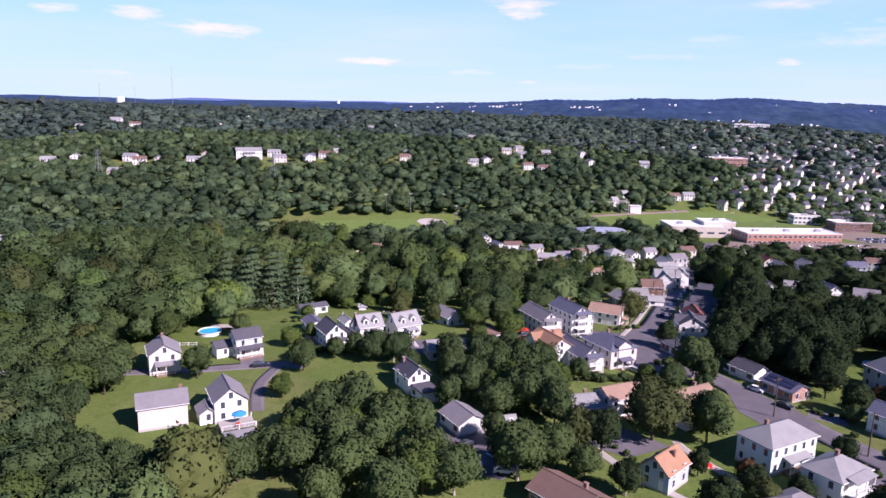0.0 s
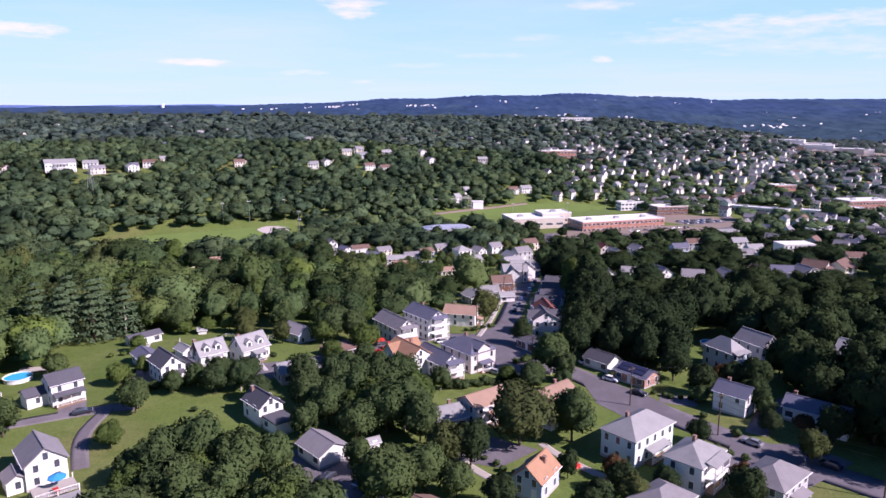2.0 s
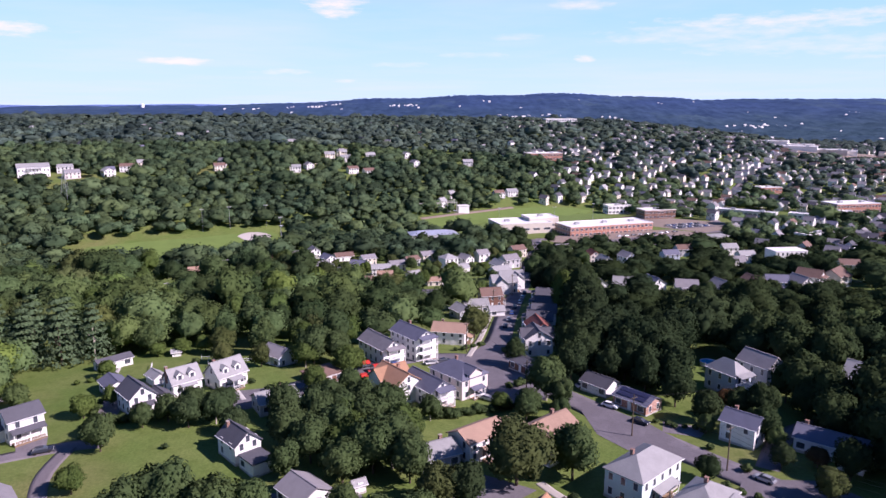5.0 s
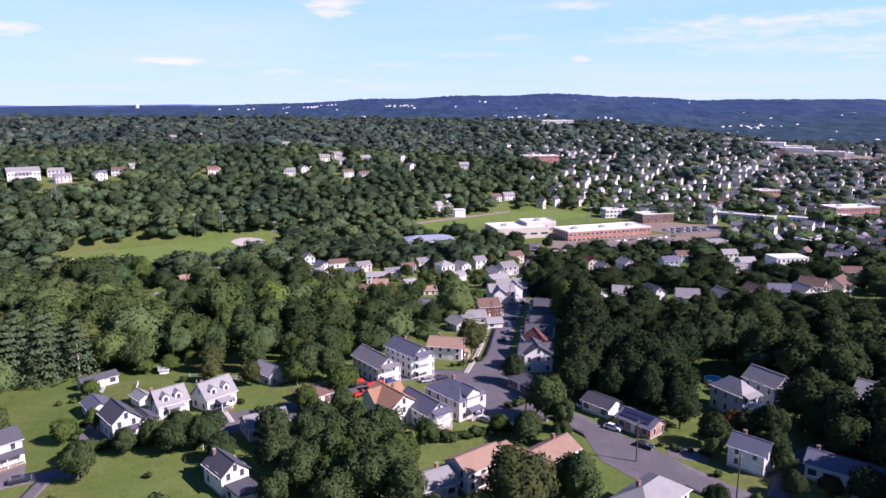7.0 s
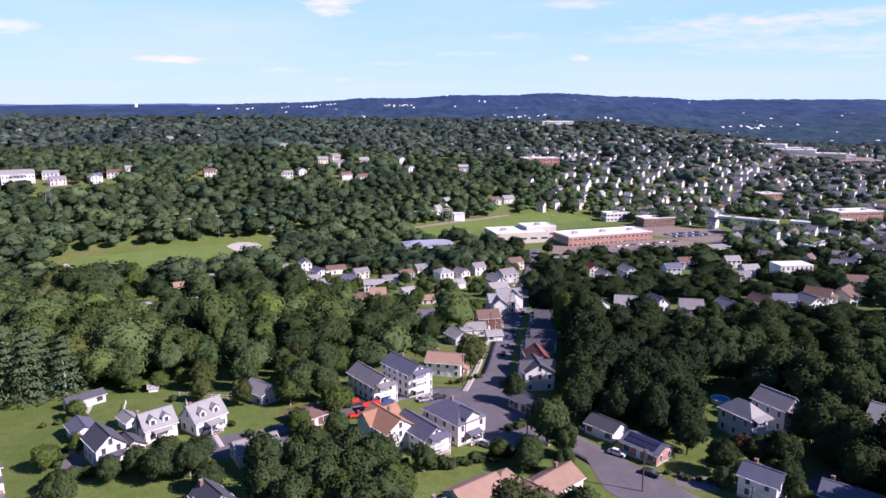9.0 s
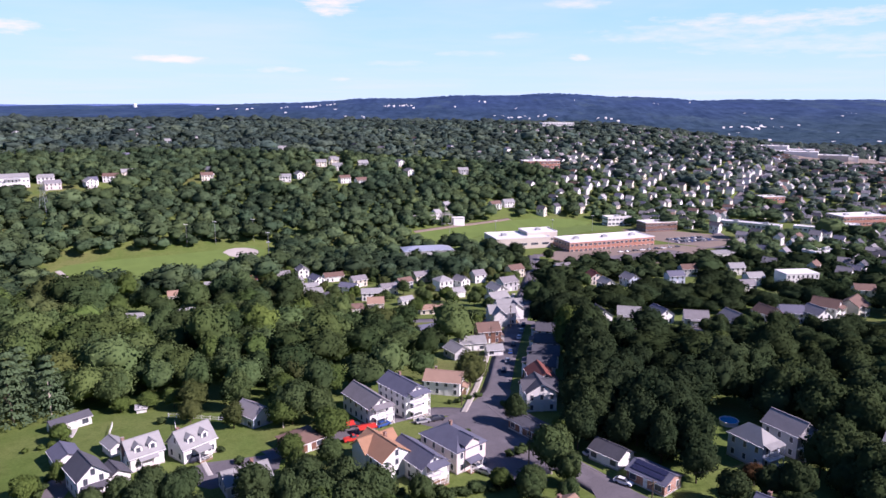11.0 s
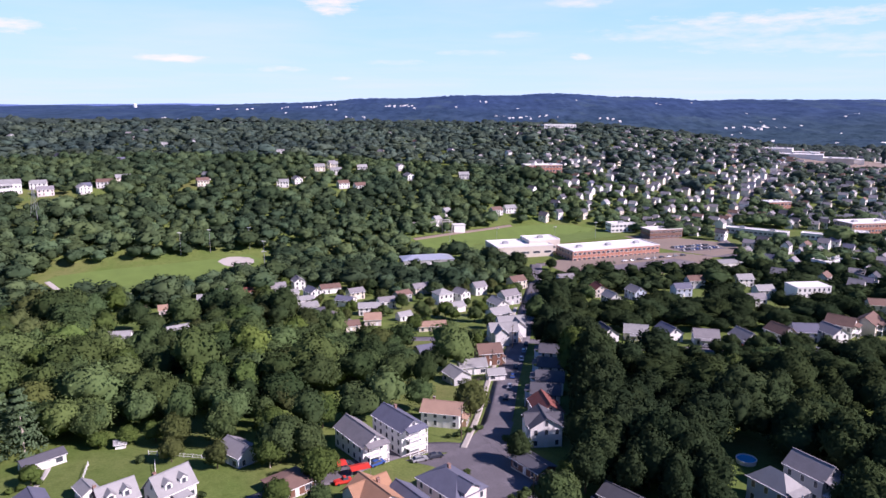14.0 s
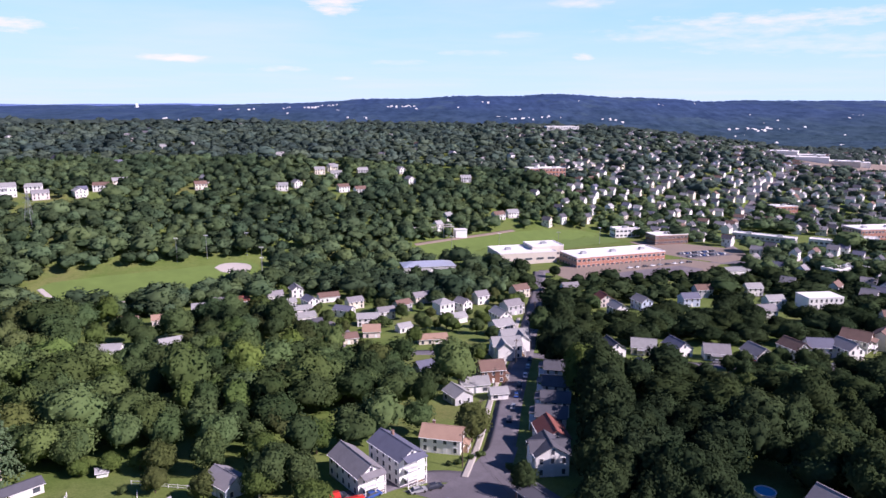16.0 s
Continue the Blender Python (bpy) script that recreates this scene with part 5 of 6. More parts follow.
grove(((56, 268, 6.4), (58, 282, 6.6), (60, 297, 7.0), (62, 311, 7.6), (65, 340, 7.0), (60, 356, 6.4), (64, 396, 6.0), (66, 412, 6.2), (70, 430, 6.2)), "leaf_shaded", 1.28)
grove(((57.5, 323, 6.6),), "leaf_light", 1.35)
grove(((66, 566, 6.6), (90, 566, 4.0), (48, 580, 5.0), (36, 566, 5.0), (24, 552, 5.0), (46, 546, 5.0), (132, 339, 4.4), (146, 340, 5.0), (160, 338, 4.2), (118, 342, 3.6), (176, 336, 4.6), (125, 346, 4.0), (139, 344, 4.6), (153, 343, 4.2)), "leaf_shaded", 1.0)
grove(((-10, 180, 5.4), (-2, 176, 4.6), (-8, 200, 5.0), (-24, 196, 5.0), (-24, 184, 4.4), (-15, 206, 4.4)), "leaf", 1.2)
grove(((-139, 160, 5.4), (-128, 156, 5.0), (-119, 153, 4.6), (-121, 163, 4.4), (-128, 177, 5.0), (-120, 176, 3.8), (-119, 140, 5.2), (-106, 137, 4.8), (-110, 147, 4.2), (-97, 127, 5.0), (-88, 124, 5.0), (-79, 124, 4.6), (-72, 126, 4.4), (-56, 138, 4.6), (-134, 168, 5.0), (-145, 176, 5.6)), "leaf", 1.05)
grove(((-124, 147, 4.6), (-101, 133, 4.2), (-135, 181, 5.0)), "leaf_olive", 1.05)
grove(((86, 181.5, 2.6), (79, 213, 2.8), (38, 161, 2.6), (63, 160, 2.2)), "leaf_rust", 0.9)
grove(((-62, 203, 3.2), (-57, 207, 3.4), (-67, 200, 2.8), (26, 206, 3.2), (36, 213, 3.6), (2, 206, 3.0), (80.5, 199, 2.8), (68, 198, 2.2), (81, 190, 2.4), (34, 204, 3.0)), "leaf", 1.1)
_q = np.random.default_rng(77)
_houses = [(o.location.x, o.location.y) for o in scene.objects if o.parent is None and o.get("category") in ("house", "garage", "shed", "hall")]
_made = 0
while _made < 84:
    tx, ty = _q.uniform(-92, 62), _q.uniform(352, 520)
    if tx < -38 - (ty - 372) * 0.55 or any(abs(tx - a) < 7 and -13 < ty - b < 8 for a, b in _houses) or abs(tx - (45 + (ty - 380) * 0.19)) < 8 or abs(ty - 380) < 7:
        continue
    tree(tx, ty, _q.uniform(2.0, 4.2), ("leaf", "leaf_light", "leaf", "leaf_olive")[_made % 4], 1.0)
    _made += 1

# woods: everything not open ground
OPEN = []          # round clearings (x, y, r)
for o in list(scene.objects):
    if o.parent is None and o.get("category") in ("house", "garage", "shed", "hall", "apartment block"):
        clear = 11.0 if (o.location.x > 70 and o.location.y > 380) or o.location.y > 560 else 8.5
        OPEN.append((o.location.x, o.location.y, 12.5 if o.location.x < -100 and 370 < o.location.y < 500 else clear))
OPEN.append((86, 247, 9.0))
OPEN.append((-304, 330, 17.0))
OPEN.append((-270, 292, 13.0))
LINES = (HIGHWAY, MAIN[:12], SIDE, CROSS, LANE, LOOP, BACK, FIELD_ROAD, VALLEY)


def near_line(X, Y, line, r):
    hit = np.zeros(X.shape, bool)
    for (ax, ay), (bx, by) in zip(line[:-1], line[1:]):
        L2 = (bx - ax) ** 2 + (by - ay) ** 2
        t = np.clip(((X - ax) * (bx - ax) + (Y - ay) * (by - ay)) / L2, 0, 1)
        hit |= (X - ax - t * (bx - ax)) ** 2 + (Y - ay - t * (by - ay)) ** 2 < r * r
    return hit


def inside(X, Y, ring):
    r = np.zeros(X.shape, bool)
    for (ax, ay), (bx, by) in zip(ring, ring[1:] + ring[:1]):
        cond = (ay > Y) != (by > Y)
        with np.errstate(divide="ignore", invalid="ignore"):
            xi = (bx - ax) * (Y - ay) / (by - ay + 1e-12) + ax
        r ^= cond & (X < xi)
    return r


YARDS = (
    [(-36, 272), (-8, 284), (4, 298), (-16, 304), (-38, 290)],
    [(-138, 240), (-98, 236), (-98, 266), (-136, 266)],       # pines
    [(-118, 205), (-100, 252), (-62, 268), (-30, 262), (-18, 268), (22, 300), (24, 345), (44, 345), (56, 252), (60, 232), (130, 222), (130, 120), (-60, 100), (-60, 126), (-78, 118), (-102, 130), (-114, 150), (-128, 186)],   # near gardens
    [(-38, 372), (-60, 420), (-92, 455), (-92, 525), (-50, 512), (-10, 478), (40, 500), (66, 520), (60, 440), (48, 384), (40, 350), (0, 346)],                 # houses by the cross street
    [(-252, 520), (-242, 502), (-200, 482), (-178, 480), (-160, 518), (-138, 540), (-116, 566), (-115, 590), (-132, 606), (-160, 594), (-186, 577), (-220, 560), (-246, 540)],                                    # ball field
    [(-16, 640), (16, 614), (50, 604), (70, 562), (100, 546), (182, 538), (226, 578), (254, 620), (262, 660), (206, 706), (168, 742), (109, 736), (77, 720), (22, 684), (-15, 662)],             # school grounds
    [(74, 342), (150, 336), (200, 328), (215, 380), (74, 384)],
    [(-24, 556), (24, 556), (28, 604), (-24, 604)],
    [(262, 655), (330, 640), (390, 668), (420, 690), (400, 712), (320, 745), (262, 745)],
    [(535, 1060), (645, 1070), (730, 1170), (800, 1305), (640, 1350), (550, 1300)],
    [(-330, 640), (-276, 680), (-282, 712), (-322, 690)],
)


def woods_points(x0, x1, y0, y1, step, seed):
    rng = np.random.default_rng(seed)
    X, Y = np.meshgrid(np.arange(x0, x1, step), np.arange(y0, y1, step))
    X = (X + rng.uniform(-0.42, 0.42, X.shape) * step).ravel()
    Y = (Y + rng.uniform(-0.42, 0.42, Y.shape) * step).ravel()
    keep = np.ones(X.shape, bool)
    for ring in YARDS:
        keep &= ~inside(X, Y, ring)
    for line in LINES:
        keep &= ~near_line(X, Y, line, 8.0 if line is not HIGHWAY else 20.0)
    keep &= ~near_line(X, Y, MAIN[11:], 4.5)
    for ox, oy, r in OPEN:
        keep &= ((X - ox) / r) ** 2 + ((Y - oy + 0.9 * r) / (2.0 * r)) ** 2 > 1
    return X[keep], Y[keep], rng


def in_view(X, Y, lim=0.66):
    return (X < (Y - 60) * lim + 50 + 70 * (Y < 350)) & (X > -(Y - 10) * 1.04 - 30) & (Y > 95)


def woods(name, X, Y, R, Hs, Q, kinds, shapes, mat, label, tones):
    vs, fs, ns, ts, base = [], [], [], [], 0
    for k, (sv, sf, sn) in enumerate(shapes):
        i = np.where(kinds == k)[0]
        n = len(i)
        if not n:
            continue
        q, r, h = Q[i], R[i], Hs[i]
        c, s = np.cos(q)[:, None], np.sin(q)[:, None]
        px = (sv[None, :, 0] * c - sv[None, :, 1] * s) * r[:, None] + X[i][:, None]
        py = (sv[None, :, 0] * s + sv[None, :, 1] * c) * r[:, None] + Y[i][:, None]
        pz = sv[None, :, 2] * h[:, None] + land(X[i], Y[i])[:, None]
        vs.append(np.stack([px, py, pz], -1).reshape(-1, 3))
        fs.append((sf[None] + (np.arange(n) * len(sv))[:, None, None]).reshape(-1, 3) + base)
        ns.append(np.stack([sn[None, :, 0] * c - sn[None, :, 1] * s, sn[None, :, 0] * s + sn[None, :, 1] * c, np.broadcast_to(sn[None, :, 2], px.shape)], -1).reshape(-1, 3))
        ts.append(np.repeat(tones[i], len(sv)))
        base += n * len(sv)
    tagged(new(name, quads_mesh(name, np.vstack(vs), np.vstack(fs), mat, normals=np.vstack(ns), tones=np.concatenate(ts))), label, "woods", kind="stuff")


def town_share(X, Y):
    """How built-up the far land is, 0 to 1."""
    slope = smooth(95, 190, X) * smooth(690, 735, Y) * (1 - smooth(1450, 1800, Y)) * (1 - 0.65 * smooth(880, 1150, Y) * (1 - smooth(280, 560, X)))
    flat = smooth(222, 245, X) * smooth(462, 490, Y) * (1 - smooth(690, 740, Y)) * 0.9
    return np.clip(np.maximum(slope, flat), 0, 1)


# ---------------------------------------------------------------- far town


def far_house_parts(w, d, e, r):
    return wall_bm("gable", w, d, e, r), roof_bm("gable", w, d, e, r, 0.4)


_h = np.random.default_rng(8)
FAR = []
STREETS = radians(24)
for wall, roof in (("white", "r_grey"), ("white", "r_grey"), ("white", "r_slate"), ("white", "r_dark"), ("cream", "r_dark"), ("white", "r_brown"), ("white", "r_light"), ("cream", "r_grey")):
    w, d, e, r = _h.uniform(7.5, 10), _h.uniform(6, 7.5), _h.uniform(4.8, 7.0), _h.uniform(2.2, 3.4)
    a, b = far_house_parts(w, d, e, r)
    FAR.append((bm_mesh("wall", a, M[wall]), bm_mesh("roof", b, M[roof]), w, d, e))
spots = []
while len(spots) < 880:
    x, y = _h.uniform(-520, 1150), _h.uniform(465, 1750)
    s = float(town_share(np.float64(x), np.float64(y)))
    if _h.random() > 0.02 * (y > 640) + 0.97 * s * (1 - 0.55 * smooth(850, 1250, np.float64(y))) or not in_view(np.float64(x), np.float64(y), 0.64):
        continue
    across = (y * math.cos(STREETS) - x * math.sin(STREETS)) % 46 - 23      # two rows along each street
    if not 6 < abs(across) < 17 or any((x - a) ** 2 + (y - b) ** 2 < 11 ** 2 for a, b in spots):
        continue
    if any(bool(inside(np.array([x]), np.array([y]), ring)[0]) for ring in YARDS) or any((x - a) ** 2 + (y - b) ** 2 < 30 ** 2 for a, b in ((134, 905), (382, 838), (182, 728), (238, 1390), (215, 456), (232, 420), (250, 398), (216, 566), (290, 560), (392, 692), (360, 660), (300, 702), (345, 668))):
        continue
    spots.append((x, y))
spots.sort(key=lambda p: p[1])
rest = []
for n, (x, y) in enumerate(spots):
    wall, roof, w, d, e = FAR[n % len(FAR)]
    r = _h.choice((-44, 46, -44, 46, -38))
    OPEN.append((x, y, 5.0))
    if n < 105:
        ob = thing("house", pose(x, y, gz(x, y), 0, 0, r), "small town house with pitched roof on the far slope", "house", "houses of the far town")
        part_of("wall", wall, ob)
        part_of("roof", roof, ob)
        for side in ("-y", "+x"):
            for lv in range(2):
                for u in ((-2, 2) if lv else (0,)):
                    part_of("window", WIN_FAR, ob, wall_spot(side, w, d, u, 1.6 + lv * 2.6))
    else:
        rest.append((x, y, r, wall, roof))
for which, nm in ((3, "far_house_walls"), (4, "far_house_roofs")):
    for src in dict.fromkeys(row[which] for row in rest):
        vv, ff, base = [], [], 0
        co = np.array([v.co[:] for v in src.vertices])
        polys = [list(p.vertices) for p in src.polygons]
        for x, y, r, *_ in [row for row in rest if row[which] == src]:
            c, s = math.cos(radians(r)), math.sin(radians(r))
            vv.append(np.stack([co[:, 0] * c - co[:, 1] * s + x, co[:, 0] * s + co[:, 1] * c + y, co[:, 2] + gz(x, y)], -1))
            ff += [[i + base for i in p] for p in polys]
            base += len(co)
        tagged(new(nm, mesh(nm, np.vstack(vv), ff, src.materials[0])), "crowded pale houses of a distant town", "houses", kind="stuff")

FINE = [broadleaf(100 + i, 600, 0.062, 13 + 2 * (i % 4), 0.55) for i in range(9)]
MEDIUM = [broadleaf(130 + i, 88, 0.125, 11 + i % 3, 0.75, 9, 5) for i in range(8)]


def sizes(rng, n, rad, tall, vary, kinds):
    R = rad * np.exp(rng.normal(0, vary, n))
    return R, R ** 0.6 * rad ** 0.4 * tall * rng.uniform(0.74, 1.28, n), rng.uniform(0, 2 * np.pi, n), rng.integers(0, kinds, n)


X, Y, rng = woods_points(-480, 330, 100, 480, 8.9, 1)
k = in_view(X, Y) & (np.hypot(X - 5, Y - 60) < 420)
X, Y = X[k], Y[k]
R, Hs, Q, kinds = sizes(rng, len(X), 5.8, 1.02, 0.27, len(FINE))
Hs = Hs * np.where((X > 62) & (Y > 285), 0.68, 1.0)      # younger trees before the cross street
# right of x 40 tone and leaf colour are darkened to stand for shade
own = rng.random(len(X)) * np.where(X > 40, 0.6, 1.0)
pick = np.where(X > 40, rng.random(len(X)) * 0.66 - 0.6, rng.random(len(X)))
for lo, hi, mname, tone in ((-1.0, 0.0, "leaf_shaded", "dark green"), (0.0, 0.78, "leaf", "green"), (0.78, 0.92, "leaf_light", "bright green"), (0.92, 1.01, "leaf_olive", "olive")):
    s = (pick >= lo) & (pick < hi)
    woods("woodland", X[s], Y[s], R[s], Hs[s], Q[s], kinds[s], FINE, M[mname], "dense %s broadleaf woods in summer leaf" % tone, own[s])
X, Y, rng = woods_points(-900, 640, 250, 900, 9.1, 2)
d = np.hypot(X - 5, Y - 60)
k = in_view(X, Y) & (d >= 415) & (d < 862)
X, Y = X[k], Y[k]
R, Hs, Q, kinds = sizes(rng, len(X), 6.3, 0.70, 0.27, len(MEDIUM))
own = rng.random(len(X))
Hs = Hs * (1 - 0.1 * town_share(X, Y)) * np.where((X > 60) & (Y < 560), 0.8, 1.0)
# low woods on the right take the leaf colour with painted shade
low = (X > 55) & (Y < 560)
for s, leaf in ((~low, "leaf_hill"), (low, "leaf_shaded")):
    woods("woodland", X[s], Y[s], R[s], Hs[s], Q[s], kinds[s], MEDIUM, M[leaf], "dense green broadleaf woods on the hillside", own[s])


def canopy(name, x0, x1, y0, y1, step, cell, near, far, tall, mat, label, seed=3):
    """Far woods as one closed canopy: a dome for every tree, left open round houses and fields."""
    rng = np.random.default_rng(seed)
    nx, ny = int((x1 - x0) / cell) + 3, int((y1 - y0) / cell) + 3
    TX = x0 + (np.arange(nx)[None, :] - 1 + rng.uniform(0.1, 0.9, (ny, nx))) * cell
    TY = y0 + (np.arange(ny)[:, None] - 1 + rng.uniform(0.1, 0.9, (ny, nx))) * cell
    TR = cell * rng.uniform(0.6, 1.0, (ny, nx))
    TH = tall * np.exp(rng.normal(0, 0.24, (ny, nx)))
    TH = TH * (1 - 0.1 * town_share(TX, TY))
    TT = rng.uniform(0, 1, (ny, nx))
    gone = np.zeros(TX.shape, bool)
    for ring in YARDS:
        gone |= inside(TX, TY, ring)
    for line in LINES:
        gone |= near_line(TX, TY, line, 9.0)
    for ox, oy, r in OPEN:
        gone |= ((TX - ox) / (r + 2)) ** 2 + ((TY - oy + 0.9 * r) / (1.9 * r)) ** 2 < 1
    gone |= rng.random(TX.shape) < 0.10 * town_share(TX, TY)
    TH[gone] = 0
    xs, ys = np.arange(x0, x1, step), np.arange(y0, y1, step)
    X, Y = np.meshgrid(xs, ys)
    ci, cj = ((X - x0) / cell).astype(int) + 1, ((Y - y0) / cell).astype(int) + 1
    H, T = np.zeros(X.shape), np.zeros(X.shape)
    for a in (-1, 0, 1):
        for b in (-1, 0, 1):
            q, p = np.clip(cj + a, 0, ny - 1), np.clip(ci + b, 0, nx - 1)
            u = 1 - ((X - TX[q, p]) ** 2 + (Y - TY[q, p]) ** 2) / TR[q, p] ** 2
            hh = np.where((u > 0) & (TH[q, p] > 0), TH[q, p] * (0.50 + 0.55 * np.sqrt(np.maximum(u, 0))), 0)
            T = np.where(hh > H, TT[q, p], T)
            H = np.maximum(H, hh)
    rough = rng.uniform(-1.1, 1.1, X.shape)
    Z = land(X, Y) + H + np.where(H > 0, rough, -0.3)
    n = len(xs)
    k = (np.arange(len(ys) - 1)[:, None] * n + np.arange(n - 1)[None, :])
    d = np.hypot(X - 5, Y - 60)[:-1, :-1]
    keep = in_view(X[:-1, :-1], Y[:-1, :-1]) & (d >= near) & (d < far) & (np.maximum(np.maximum(H[:-1, :-1], H[1:, :-1]), np.maximum(H[:-1, 1:], H[1:, 1:])) > 0.5)
    k = k[keep]
    f = np.stack([k, k + 1, k + n + 1, k + n], -1)
    used, back = np.unique(f, return_inverse=True)
    v = np.stack([X, Y, Z], -1).reshape(-1, 3)[used]
    me = quads_mesh(name, v, back.reshape(f.shape), mat, True)
    me.attributes.new("tone", "FLOAT", "POINT").data.foreach_set("value", np.ascontiguousarray(T.ravel()[used], dtype=np.float32))
    tagged(new(name, me), label, "woods", kind="stuff")


FAR_TREES = [broadleaf(160 + i, 24, 0.20, 9, 0.9, 7, 4) for i in range(8)]
X, Y, rng = woods_points(-1500, 1000, 500, 1500, 12.0, 5)
d = np.hypot(X - 5, Y - 60)
k = in_view(X, Y) & (d >= 855) & (d < 1440) & (rng.random(len(X)) > 0.10 * town_share(X, Y))
X, Y = X[k], Y[k]
R, Hs, Q, kinds = sizes(rng, len(X), 7.8, 0.56, 0.28, len(FAR_TREES))
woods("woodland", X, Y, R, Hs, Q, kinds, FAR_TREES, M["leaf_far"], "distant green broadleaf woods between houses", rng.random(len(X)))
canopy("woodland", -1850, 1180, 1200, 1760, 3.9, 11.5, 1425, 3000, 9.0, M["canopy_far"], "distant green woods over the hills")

# ---------------------------------------------------------------- vehicles


def car_meshes(paint, tall=1.0, pickup=False):
    bm = bmesh.new()
    side = [(-2.2, 0.35), (-2.25, 0.8), (-1.9, 0.92), (-1.2, 0.98), (-0.6, 1.0), (0.9, 1.0), (1.9, 0.9), (2.2, 0.75), (2.2, 0.35)]
    rings = [[bm.verts.new((x, s * (0.86 if z < 0.9 else 0.78), z * tall)) for x, z in side] for s in (-1, 1)]
    bm.faces.new(rings[0]), bm.faces.new(rings[1][::-1])
    for i in range(len(side)):
        j = (i + 1) % len(side)
        bm.faces.new((rings[0][i], rings[1][i], rings[1][j], rings[0][j]))
    top = [(-1.9, 0.93), (-1.35, 1.42), (0.35, 1.45), (1.15, 0.98)] if not pickup else [(-0.2, 0.97), (0.0, 1.5), (0.8, 1.5), (1.4, 0.98)]
    cab = bmesh.new()
    rings = [[cab.verts.new((x, s * (0.74 if z < 1 else 0.60), z * tall)) for x, z in top] for s in (-1, 1)]
    cab.faces.new(rings[0]), cab.faces.new(rings[1][::-1])
    for i in range(4):
        cab.faces.new((rings[0][i], rings[1][i], rings[1][(i + 1) % 4], rings[0][(i + 1) % 4]))
    roof = boxes((top[1][0] + 0.05, top[2][0] - 0.05, -0.57, 0.57, 1.40 * tall, (1.47 if not pickup else 1.55) * tall), bevel=0.03)
    return bm_mesh("car_body", bm, M[paint]), bm_mesh("cabin_glass", cab, M["glass"]), bm_mesh("car_roof", roof, M[paint])


_wb = bmesh.new()
tube(_wb, (0, -0.1, 0), (0, 0.1, 0), 0.33, 0.33, 12)
WHEEL = bm_mesh("wheel", _wb, M["black"])
LAMP = bm_mesh("headlight", boxes((-0.04, 0.04, -0.18, 0.18, -0.08, 0.08), bevel=0.02), M["trim"])
CARS = {k: car_meshes(k) for k in ("carwhite", "carsilver", "cardark", "carblue", "red")}
CARS["van"] = car_meshes("carwhite", 1.3)
CARS["truck"] = car_meshes("red", 1.15, True)
SAY = {"carwhite": "parked white car", "carsilver": "parked silver car", "cardark": "parked dark car", "carblue": "parked blue car", "red": "parked red car", "van": "parked white van", "truck": "parked red pickup truck"}


def car(x, y, rot, kind, where="on the asphalt"):
    b, g, r = CARS[kind]
    ob = thing("car", pose(x, y, gz(x, y) + 0.05, 0, 0, rot), SAY[kind] + " " + where, "car", "parked vehicles")
    part_of("car_body", b, ob)
    part_of("cabin_glass", g, ob)
    part_of("car_roof", r, ob)
    for u in (-1.35, 1.4):
        for v in (-0.8, 0.8):
            part_of("wheel", WHEEL, ob, pose(u, v, 0.33))
    for v in (-0.6, 0.6):
        part_of("headlight", LAMP, ob, pose(2.2, v, 0.62))


for row in ((2, 249.5, 24, "carsilver"), (6, 251.5, 24, "cardark"), (-9, 247, 40, "carblue"), (15, 222, -35, "carwhite"), (17.5, 219, -35, "carsilver"), (-17.5, 246, 30, "cardark")):
    car(*row, "beside white houses")
for row in ((49, 214, -40, "carwhite"), (45, 229, 20, "carwhite"), (33, 232, -55, "carsilver"), (54, 204, -42, "cardark"), (72, 176, 132, "carsilver"), (84, 166, 132, "cardark")):
    car(*row, "by the curving street")
for row in ((-55, 226, 120, "carwhite"), (-52, 223, 30, "cardark"), (-13, 158, 60, "carsilver"), (-17, 152, 20, "carwhite"), (-10, 151, 10, "carwhite"), (-20, 160, 60, "cardark"), (-85, 189, 28, "cardark"), (30, 166, -50, "red")):
    car(*row, "in a driveway")
for k in range(7):
    car(29.6 + k * 2.45 + 1.2 * (k > 3), 296 + k * 11.5, 80, ("cardark", "carsilver", "carblue", "cardark", "carwhite", "carsilver", "cardark")[k], "along the shaded street")
for k in range(6):
    car(90 + k * 15, 360.5 - k * 2.0, -9, ("cardark", "carwhite", "carsilver", "red", "cardark", "carwhite")[k], "along the cross street")
for r in range(2):
    for k in range(11):
        car(207 + k * 3.1 - r * 4.0, 630 + k * 0.95 + r * 11, 107, ("carwhite", "carsilver", "carblue", "cardark", "carwhite")[(k * 3 + r) % 5], "in the school car park")
for k in range(9):
    car(150 + k * 6.2, 592 + k * 2.1, 18, ("carwhite", "carsilver", "cardark")[k % 3], "on the school forecourt")
car(-16.5, 236.5, 24, "truck", "beside a red canopy")

